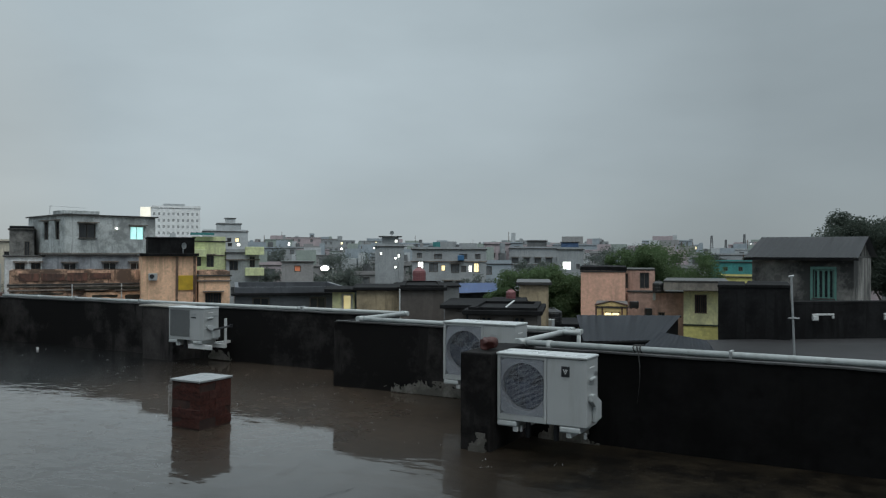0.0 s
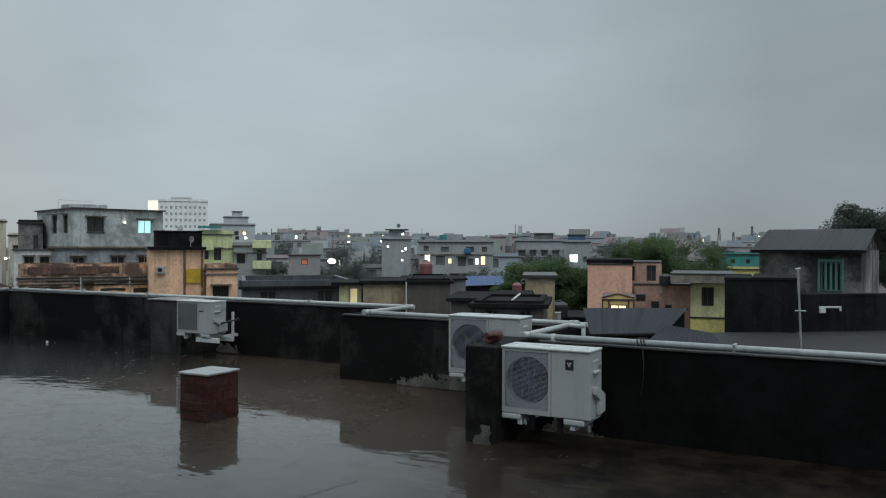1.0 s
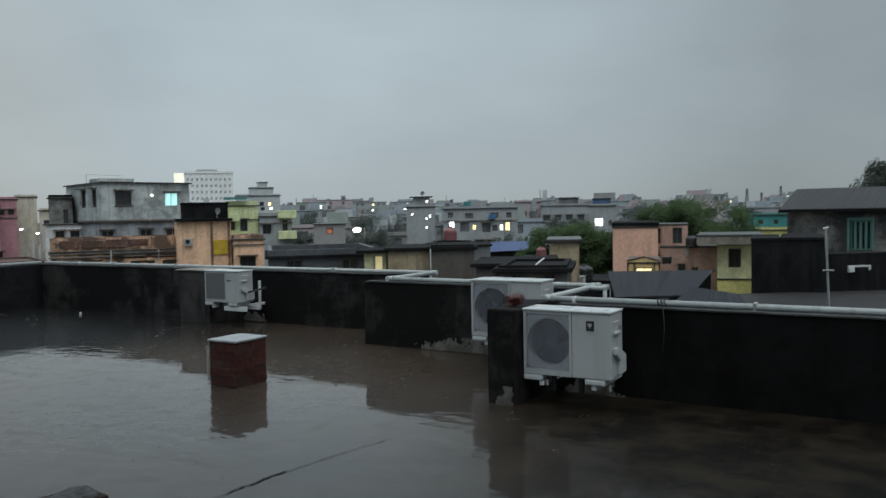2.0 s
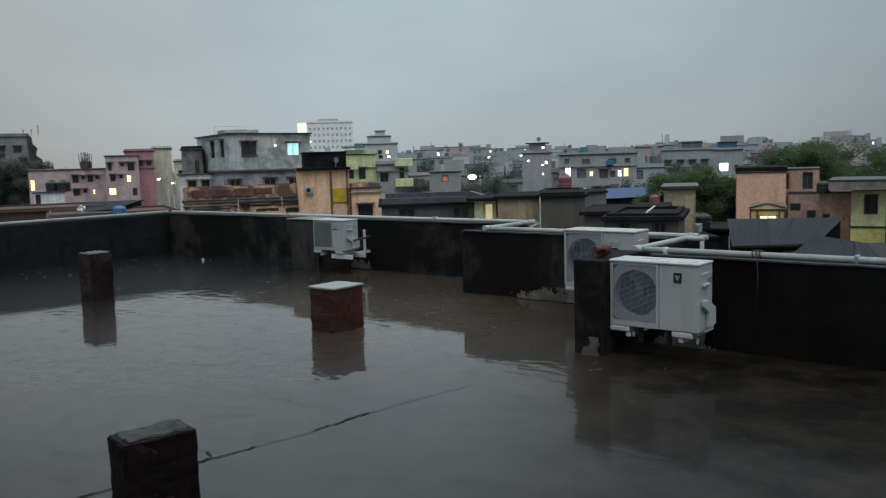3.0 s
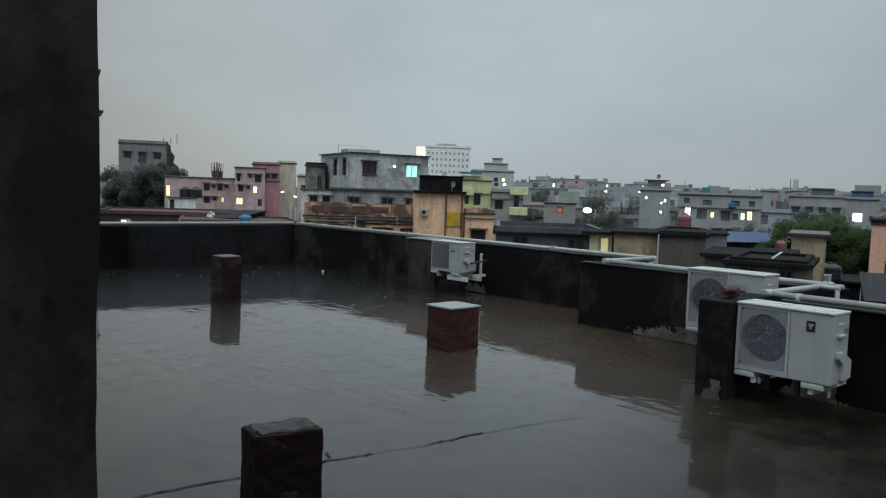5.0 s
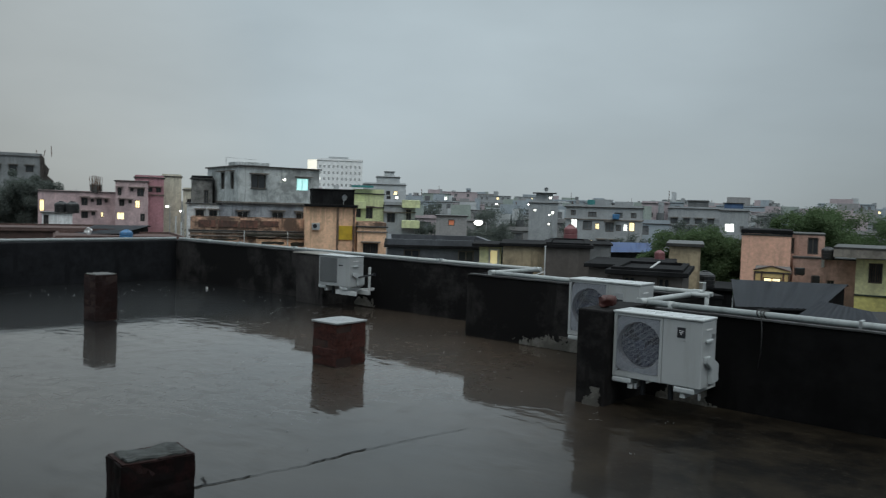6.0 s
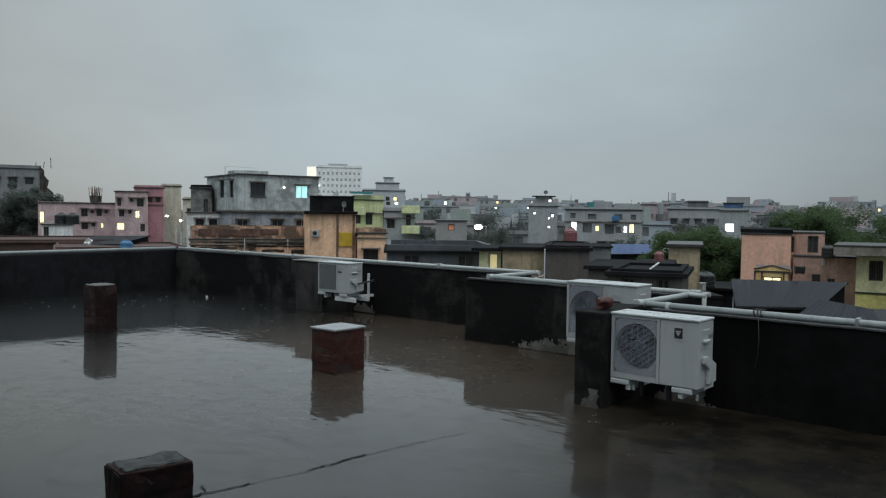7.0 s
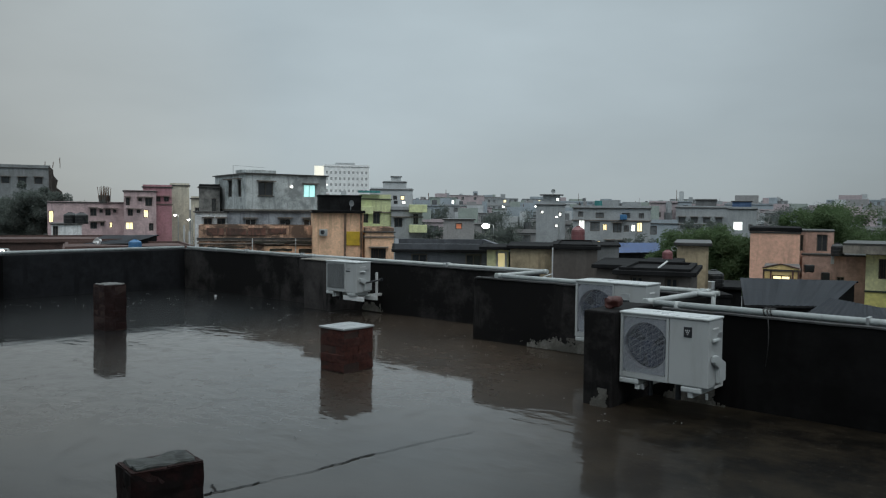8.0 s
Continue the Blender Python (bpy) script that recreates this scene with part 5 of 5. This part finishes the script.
house("building", "grey terraced block with a row of windows", 7.6, 107, 7.6, 8, 2.5, 0, HAZED_CONCRETES[1], [("f", 0.4 + 1.5 * k, 0.3, 0.8, 0.7, "far", "s") for k in range(5)], 0.3, category="building", bands=(0.1,), fine=False)
house("roof_room", "grey roof room with a dark water tank", 10.2, 109, 2.6, 3, 3.4, 0, GREY_DARK, [], 0.2, base=2.1, category="roof room")
house("building", "grey block with one bright white window", 12.0, 92, 3.0, 6, 2.3, 0, HAZED_CONCRETES[1], [("f", 0.62, -0.27, 0.98, 0.95, "white", "w"), ("f", 2.2, -0.2, 0.4, 0.6, "far")], 0.3, category="building")
house("roof_room", "blue roof room on a grey block", 12.6, 93, 2.0, 2.5, 2.95, 0, BLUE_SHEET, [], 0.1, base=1.95, category="roof room")
pole_lamp(-13.0, 82, 0.0, 0.42, "large bright floodlight over the roofs", arm=0.8)
for x, y, z, r, k in ((-6.2, 88, 1.0, 0.16, LAMP), (-8.9, 100, 0.3, 0.2, LAMP_RED), (-16.5, 120, 2.2, 0.24, LAMP), (-24.0, 130, 0.5, 0.25, LAMP), (-17.0, 90, 0.2, 0.16, LAMP_RED),
                      (-44.9, 76, 0.75, 0.24, LAMP), (-39.9, 70, 0.4, 0.2, LAMP), (-27.3, 31.5, -0.52, 0.22, LAMP), (-10.2, 105, 2.2, 0.18, LAMP), (-4.5, 120, 2.0, 0.2, LAMP), (-33.6, 100, 0.8, 0.18, LAMP), (-22.5, 118, 1.8, 0.2, LAMP)):
    pole_lamp(x, y, z, 0.62 * r, "small lamp glowing among the houses", k, 0.3)

# added house: its pane glows in place of a lit orange wall patch
house("house", "small dark house with a glowing orange wall patch", -14.9, 70, 2.8, 4, 0.85, 0, HAZED_CONCRETES[5], [("f", 1.1, -0.1, 0.6, 0.55, "ember")], 0.12, category="house", fine=False)

# right-hand side: salmon and yellow houses, dark walls, sheds
salmon = house("house", "salmon-rendered house with a dark roof edge", 7.95, 50, 2.75, 6, 0.72, 0, SALMON, [], 0.3, crown=SALMON, overhang=0.05)
part("roof_edge", uneven(boxed(-0.06, 2.8, -0.06, 6.1, 10.04, 10.27, 0.01, 1), 0.03, 1.5, 4), SOOT, salmon)
house("house", "salmon house with a recessed balcony and stained walls", 10.78, 51, 2.0, 5, 0.62, 0, SALMON_WORN, [("f", 0.02, -0.62, 0.3, 0.95, "dark"), ("f", 1.05, -0.62, 0.6, 1.0, "dark")], 0.1, overhang=0.03, crown=SOOT)
house("house", "stained brown-pink house wall", 10.75, 49.6, 3.6, 4.5, -0.72, -3, SALMON_WORN, [("f", 1.9, -2.5, 0.4, 0.5, "dark")], 0.1, overhang=0.05, crown=LEDGE)
water_tank(pose(12.55, 49.2, -0.8), 0.36, 0.75, TANK_BLACK, "black ribbed plastic tank on the stained house")
cloth = part("hanging_cloth", uneven(boxed(-0.08, 0.08, -0.03, 0.0, -0.55, 0.0, 0.01, 1), 0.03, 5, 4), WHITE_PAINT)
cloth.matrix_basis = pose(12.35, 49.45, -0.72)
tagged(cloth, "small white cloth hung on the salmon wall", "cloth")
for x, z, w, h in ((10.8, -1.75, 0.55, 0.42), (11.75, -2.3, 0.42, 0.55)):
    box = thing("wall_box", pose(x, 49.1, z), "dark metal box on brackets at the salmon wall", "wall box", "wall boxes")
    part("casing", uneven(boxed(0, w, 0, 0.36, 0, h, 0.05, 2), 0.02, 4, 2), TANK_BLACK, box)
    for dx in (0.08, w - 0.12):
        part("bracket", boxed(dx, dx + 0.04, 0.02, 0.52, -0.05, 0.0), RUST, box)
OCHRE = plaster("ochre_render", (0.9, 0.66, 0.3), 0.3, (0.4, 0.28, 0.12), 1.0)
gab = house("house", "small yellow house front with a lit gable", 6.38, 36, 1.42, 4, -0.8, 0, OCHRE, [("f", 0.33, -1.25, 0.75, 0.22, "warm")], 0.06, roof_skin=BROWN, overhang=0.04)
bm = bmesh.new()
vs = [bm.verts.new(p) for p in ((-0.06, -0.06, 8.72), (1.4, -0.06, 8.72), (1.4, -0.06, 8.78), (0.67, -0.06, 8.95), (-0.06, -0.06, 8.78))]
r = bmesh.ops.extrude_face_region(bm, geom=[bm.faces.new(vs)])
for e in r["geom"]:
    if isinstance(e, bmesh.types.BMVert):
        e.co.y += 0.3
part("gable", bm, OCHRE, gab, "yellow gable with a red edge")
part("edge_trim", add_rod(rod((-0.06, -0.08, 8.78), (0.67, -0.08, 8.96), 0.03, 6), (0.67, -0.08, 8.96), (1.4, -0.08, 8.78), 0.03, 6), RUST_PANEL, gab)
for x in (-0.04, 0.24, 1.1, 1.32):
    part("pilaster", boxed(x, x + 0.07, -0.06, 0, 8.0, 8.7), RUST_PANEL, gab)
yel = house("house", "yellow-green house with a tall barred window", 12.86, 45, 2.1, 5, -0.45, 0, YELLOW_GREY, [("f", 0.62, -1.75, 0.68, 1.05, "dark", "b")], 0.06, overhang=0.02)
part("lower_band", boxed(0.0, 2.1, -0.05, 0.0, 5.6, 7.05), YELLOW, yel, "bright yellow lower wall")
part("string_course", boxed(-0.02, 2.12, -0.1, 0.0, 7.06, 7.14), LEAF_DARK, yel)
house("house", "grey roof parapet over the yellow house", 11.55, 44.3, 3.55, 5.5, 0.1, 0, plaster("grey_brown_parapet", (0.27, 0.25, 0.22), 0.6, (0.08, 0.075, 0.07), 0.7), [], 0.1, base=-0.44, category="roof", overhang=0.02)
sheet_roof("shed", [(3.85, 24, -1.04), (6.3, 24.8, -1.08), (8.45, 30, -0.72), (4.57, 30, -0.72)], 0.35, DARK_SHEET, "shed with a dark corrugated roof below the terrace")
sheet_roof("shed", [(4.0, 19.0, -0.98), (6.25, 18.4, -1.0), (6.85, 22, -0.78), (5.7, 22.4, -0.6)], 0.35, DARK_SHEET, "low shed with dark bent roof sheets")
house("house", "soot-black wall of a flat-roofed house", 9.75, 27, 1.45, 4, 0.54, 0, SOOT, [], 0.1, overhang=0.03)
house("house", "soot-black stained house wall", 8.95, 27.4, 0.95, 4, 0.5, 0, SOOT, [], 0.08, overhang=0.02)
# added thin block: stands in for the pitched-roof house's dark-stained lower wall
house("house", "soot-black block standing in for the grey house's stained lower wall", 11.2, 27.1, 7.5, 0.5, -0.04, 8.5, SOOT, [], 0.08, overhang=0.0)
for x, y, w in ((11.95, 27.05, 0.8), (14.55, 27.45, 0.45)):
    rail = thing("wall_bracket", pose(x, y, -0.62, 0, 0, 8.5), "white painted metal bracket on a soot-black wall", "bracket", "wall brackets")
    part("bar", boxed(0, w, -0.04, 0.0, 0.14, 0.2, 0.008, 1), WHITE_PAINT, rail)
    part("box", boxed(0.0, 0.2, -0.1, 0.0, -0.02, 0.13, 0.01, 1), WHITE_PAINT, rail)
    part("hook", boxed(w - 0.07, w, -0.04, 0.0, 0.04, 0.136, 0.006, 1), WHITE_PAINT, rail)
house("house", "low brown flat-roofed terrace house", 6.6, 16.0, 12.0, 10.4, -1.28, 8.5, BROWN, [], 0.1, overhang=0.02, roof_skin=plaster("wet_brown_terrace", (0.034, 0.034, 0.036), 0.6, (0.018, 0.018, 0.019), 0.6, 0.6, spec=0.2))
pole = thing("antenna_pole", pose(9.45, 22.5, -1.3, 0, -2.5, 0), "thin leaning grey pole with a crossbar", "pole")
part("shaft", rod((0, 0, 0), (0, 0, 2.25), 0.032, 8), STEEL, pole)
part("crossbar", rod((-0.14, -0.04, 1.1), (0.16, -0.04, 1.08), 0.02, 6), STEEL, pole)
part("cap", rod((-0.07, 0, 2.24), (0.07, 0, 2.26), 0.03, 6), STEEL, pole)

barn = house("house", "stained grey house with a pitched sheet roof and green window", 14.4, 38.93, 4.4, 6, 1.45, -34, HOUSE_GREY, [("f", 2.73, -0.45, 0.84, 1.3, "dark", "gi")], 0.05, overhang=0.0)
part("window_surround", add_box(add_box(add_box(boxed(2.6, 2.7, -0.05, 0.0, 8.95, 10.5), 3.6, 3.7, -0.05, 0.0, 8.95, 10.5), 2.7, 3.6, -0.05, 0, 10.37, 10.5), 2.7, 3.6, -0.05, 0, 8.95, 9.03), GREEN_WOOD, barn, "wide green painted surround")
for x in (2.93, 3.15, 3.37):
    part("shutter_slat", boxed(x - 0.05, x + 0.05, 0.0, 0.05, 9.06, 10.34), GREEN_WOOD, barn)
bm = bmesh.new()
eave, ridge = 10.93, 11.94
n = 84
fr, bk, rr = [], [], []
for i in range(n + 1):
    k = i / n
    up = 0.006 * math.sin(i * math.pi / 2)
    fr.append(bm.verts.new((-0.25 + 4.9 * k, -0.45, eave + up)))
    rr.append(bm.verts.new((-0.25 + 4.9 * k, 3.0, ridge + up)))
    bk.append(bm.verts.new((-0.25 + 4.9 * k, 6.45, eave + up)))
for i in range(n):
    bm.faces.new((fr[i], fr[i + 1], rr[i + 1], rr[i]))
    bm.faces.new((rr[i], rr[i + 1], bk[i + 1], bk[i]))
bmesh.ops.solidify(bm, geom=bm.faces[:], thickness=0.03)
part("pitched_roof", bm, SLATE, barn, "dark grey ribbed sheet roof")
bm = bmesh.new()
for x in (0.12, 4.38):
    bm.faces.new([bm.verts.new((x, y, z)) for y, z in ((0, 10.95), (6, 10.95), (3.0, 11.9))])
bmesh.ops.solidify(bm, geom=bm.faces[:], thickness=0.1)
part("gable", bm, HOUSE_GREY, barn)
part("eave_board", boxed(-0.25, 4.65, -0.47, -0.43, eave - 0.14, eave - 0.02), SOOT, barn)
house("house", "teal house behind the trees", 24.0, 75, 6.0, 6, 1.0, 0, TEAL, [("f", 1.2, 0.0, 0.4, 0.4, "dark"), ("f", 2.6, 0.0, 0.4, 0.4, "dark")], 0.2)
house("house", "pale yellow-green roof edge of a low house", 23.2, 70, 3.4, 4, -0.25, 0, YELLOW, [], 0.2)

# trees
tree(34.0, 62, 14.3, 4.4, 1, LEAF_DARK, "large dark tree behind the pitched roof", 26000, 0.26)
tree(38.2, 60, 15.4, 4.8, 2, LEAF_DARK, "tall dark tree behind the pitched roof", 26000, 0.26)
tree(13.6, 62, 11.6, 3.0, 3, LEAF, "broad green tree behind the salmon house", 16000, 0.2)
tree(17.4, 64, 11.9, 3.6, 4, LEAF, "broad green tree behind the salmon house", 16000, 0.2)
tree(4.9, 54, 10.3, 2.4, 5, LEAF, "bright green tree among the houses", 14000, 0.18)
tree(7.0, 55, 10.2, 2.4, 6, LEAF, "bright green tree among the houses", 14000, 0.18)
tree(-11.6, 80, 9.3, 3.0, 7, LEAF_GREY, "green tree under a bright lamp", 12000, 0.2)
tree(-64.2, 80, 13.4, 3.4, 8, LEAF_GREY, "dark leafy tree before the grey block", 12000, 0.28)
tree(-70.8, 82, 12.6, 3.4, 9, LEAF_GREY, "dark leafy tree before the grey block", 12000, 0.28)
tree(27.0, 78, 11.0, 2.5, 12, LEAF_DARK, "thin dark tree on the skyline", 6000, 0.25)
tree(9.6, 55, 10.2, 2.6, 13, LEAF, "green tree behind the salmon house", 12000, 0.2)

for k, (x, y, h, w) in enumerate(((-27, 96, 10.4, 3.0), (-20.5, 88, 9.9, 2.6), (-14.0, 105, 10.8, 3.4), (-3.0, 92, 10.0, 2.4), (2.5, 70, 9.2, 2.2), (20.0, 96, 11.4, 3.4),
                                  (-40.5, 92, 11.2, 2.8), (-43.5, 84, 10.6, 2.4), (24.5, 112, 12.2, 3.6), (8.5, 84, 10.3, 2.8), (-30.5, 128, 12.4, 3.6))):
    tree(x, y, h, w, 40 + k, LEAF_GREY, "grey-green tree between the town's houses", 5000, 0.24)

# thin masts on the skyline
for x, y, z, w in ((64.5, 200, 6.2, 0.9), (68.0, 200, 5.2, 0.5), (72.6, 200, 6.6, 0.7)):
    mast = thing("radio_mast", pose(x, y, GROUND), "thin lattice mast on the hazy skyline", "mast", "masts on the skyline")
    for sx in (-1, 1):
        for sy in (-1, 1):
            part("leg", rod((sx * w, sy * w, 0), (sx * 0.15, sy * 0.15, z - GROUND), 0.07, 5), GREY_DARK, mast)
    for k in range(8):
        z0, f0, f1 = (z - GROUND) * k / 8, 1 - k / 8, 1 - (k + 1) / 8
        part("brace", rod((-w * f0, -w * f0, z0), (w * f1, -w * f1, z0 + (z - GROUND) / 8), 0.05, 4), GREY_DARK, mast)

# the town beyond: block after block to the skyline
rng = random.Random(5)
for dist, count, low, high in ((66, 9, -1.6, -0.4), (100, 20, -0.8, 1.5), (135, 28, 0.0, 2.8), (180, 32, 0.5, 4.0), (240, 34, 1.0, 5.4), (330, 38, 1.5, 7.6), (450, 34, 2.5, 10.3)):
    for k in range(count):
        a = -0.36 + 0.98 * (k + rng.uniform(0.1, 0.9)) / count - 0.12
        y = dist * rng.uniform(0.92, 1.1)
        x = math.tan(a) * y
        w = rng.uniform(0.02, 0.055) * dist + 1.5
        top = rng.uniform(low, high)
        if dist < 80 and x > 3:
            continue
        if dist < 120 and (-34 < x < -14 or 3 < x < 20 or -12 < x < 4 or 22 < x < 40):
            if dist < 80:
                continue
            top = min(top, 0.7)
        wins = []
        cols = max(2, int(w / 2.2))
        for f in range(3):
            for c in range(cols):
                z = top - 1.9 - 3.0 * f
                if rng.random() < 0.72 and z > -6:
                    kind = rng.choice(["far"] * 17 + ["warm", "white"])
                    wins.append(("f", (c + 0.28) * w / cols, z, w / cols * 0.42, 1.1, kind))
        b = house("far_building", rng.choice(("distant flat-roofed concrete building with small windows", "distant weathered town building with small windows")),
                  x, y, w, rng.uniform(5, 9), top, rng.uniform(-8, 8), rng.choice(HAZED_CONCRETES + [HAZED_CONCRETES[1], HAZED_CONCRETES[5]]), wins, rng.uniform(0.2, 0.6), category="building", fine=False, group="distant buildings",
                  bands=[top - 3.0 * k - 0.4 for k in (1, 2) if rng.random() < 0.6])
        if rng.random() < 0.75:
            q = rng.uniform(0.25, 0.5) * w
            part("roof_room", boxed(w * 0.2, w * 0.2 + q, 1.5, 4.0, top - GROUND - 0.3, top - GROUND + rng.uniform(0.8, 2.0)), rng.choice(HAZED_CONCRETES), b)
        if rng.random() < 0.6:
            q = rng.uniform(0.5, 0.8) * w
            part("stair_head", boxed(q, q + 0.12 * w, 2.0, 4.5, top - GROUND - 0.3, top - GROUND + rng.uniform(1.2, 2.4)), rng.choice(HAZED_CONCRETES), b)
        if rng.random() < 0.5:
            part("roof_tank", rod((w * 0.75, 2.0, top - GROUND - 0.3), (w * 0.75, 2.0, top - GROUND + 0.9), 0.5, 10), GREY_DARK, b)
        if rng.random() < 0.3:
            part("aerial", rod((w * 0.6, 2.5, top - GROUND - 0.3), (w * 0.6, 2.5, top - GROUND + 2.2), 0.06, 5), RUST, b)

# ---- brick stumps of unbuilt columns, brick by brick ----
def brick_mesh(seed, skin):
    r = random.Random(seed)
    bm = boxed(-0.5, 0.5, -0.5, 0.5, -0.5, 0.5)
    bmesh.ops.bevel(bm, geom=bm.edges[:], offset=0.03, segments=1, affect="EDGES")
    for v in bm.verts:
        v.co += Vector((r.uniform(-0.025, 0.025), r.uniform(-0.025, 0.025), r.uniform(-0.03, 0.03)))
    me = bpy.data.meshes.new("brick")
    bm.to_mesh(me)
    bm.free()
    me.materials.append(skin)
    return me


BRICKS = {skin.name: [brick_mesh(k, skin) for k in range(5)] for skin in (BRICK, BRICK_DAMP, BRICK_BLACK)}


def brick_stump(u0, u1, v0, v1, height, label, seed, cap=None, skin=BRICK, turn=0.0, crust=0.0):
    rng = random.Random(seed)
    root = thing("brick_stump", at_roof((u0 + u1) / 2, (v0 + v1) / 2, 0, turn), label, "brick stump", "brick stumps on the terrace")
    w, d = u1 - u0, v1 - v0
    part("mortar_core", boxed(-w / 2 + 0.001, w / 2 - 0.001, -d / 2 + 0.001, d / 2 - 0.001, -0.05, height - 0.01), MORTAR, root)
    courses = max(3, round(height / 0.082))
    ch = height / courses
    for c in range(courses):
        z = (c + 0.5) * ch
        cells = []
        t = 0.115
        if c % 2:
            for s in (-1, 1):
                cells += [(-w / 4, s * (d / 2 - t / 2), w / 2, t), (w / 4, s * (d / 2 - t / 2), w / 2, t), (s * (w / 2 - t / 2), 0, t, d - 2 * t)]
        else:
            for s in (-1, 1):
                cells += [(s * (w / 2 - t / 2), -d / 4, t, d / 2), (s * (w / 2 - t / 2), d / 4, t, d / 2), (0, s * (d / 2 - t / 2), w - 2 * t, t)]
        for x, y, bw, bd in cells:
            o = new("brick", rng.choice(BRICKS[skin.name]))
            o.parent = root
            o.location = (x + rng.uniform(-0.004, 0.004), y + rng.uniform(-0.004, 0.004), z)
            o.scale = (bw + 0.004, bd + 0.004, ch + 0.003)
    if crust:
        g = crust
        part("render_crust", uneven(boxed(-w / 2 - g, w / 2 + g, -d / 2 - g, d / 2 + g, -0.01, height - 0.006), 0.007, 17, 13), CRUST, root, "blackened flaking render over the bricks")
    if cap:
        cap(root, w, d, height)
    return root


def slab_cap(root, w, d, h):
    part("cap_slab", uneven(boxed(-w / 2 - 0.014, w / 2 + 0.014, -d / 2 - 0.014, d / 2 + 0.014, h + 0.002, h + 0.022, 0.004, 1), 0.004, 5, 2), STONE_CAP, root, "thin wet stone slab")


def rough_cap(root, w, d, h):
    part("cement_cap", uneven(boxed(-w / 2 + 0.012, w / 2 - 0.012, -d / 2 + 0.012, d / 2 - 0.012, h - 0.03, h + 0.012, 0.008, 1), 0.014, 19, 9), CEMENT if h > 0.5 else DARK_CAP, root, "rough wet cement cap")


brick_stump(-5.76, -5.42, 5.19, 5.57, 0.40, "square red-brick stump under a wet stone slab", 1, slab_cap)
brick_stump(-9.84, -9.55, 4.88, 5.17, 0.57, "tall red-brick stump with a rough cement top", 2, rough_cap, BRICK_DAMP)
brick_stump(-3.16, -2.965, 1.76, 2.075, 0.405, "dark red-brick stump with a broken wet top", 3, rough_cap, BRICK_BLACK, -11, 0.007)


# ---- rain striking the flooded floor ----
rng = random.Random(21)
SPLASH = plain("white_splash_water", (0.26, 0.28, 0.29), 0.3, 0, 0.1)
verts, faces = [], []
for _ in range(420):
    u, v = rng.uniform(-13.6, -2.0), rng.uniform(3.2, 8.5)
    if noise.noise(Vector((u * 0.5, v * 0.5, 3.1))) + 0.12 * (v - 6.0) < rng.uniform(-0.3, 0.3) or (u > -6 and v > 7.6) or (u > -3.3 and v > 5.7):
        continue
    for k in range(rng.choice((1, 1, 2, 3))):
        x, y, z, r = u + rng.uniform(-0.03, 0.03), v + rng.uniform(-0.03, 0.03), rng.uniform(0.003, 0.012), rng.uniform(0.0015, 0.004)
        n = len(verts)
        z += fall(y)
        verts += [(x, y, fall(y)), (x - r, y, z), (x, y - r, z), (x + r, y, z), (x, y + r, z), (x, y, z + 1.5 * r)]
        for a, b in ((1, 2), (2, 3), (3, 4), (4, 1)):
            faces += [(n, n + b, n + a), (n + 5, n + a, n + b)]
me = bpy.data.meshes.new("rain_splashes")
me.from_pydata(verts, [], faces)
me.materials.append(SPLASH)
splashes = new("rain_splashes", me)
splashes.matrix_basis = ROOF
tagged(splashes, "tiny pale splashes of rain on the flooded floor", "rain splashes", "", "stuff")
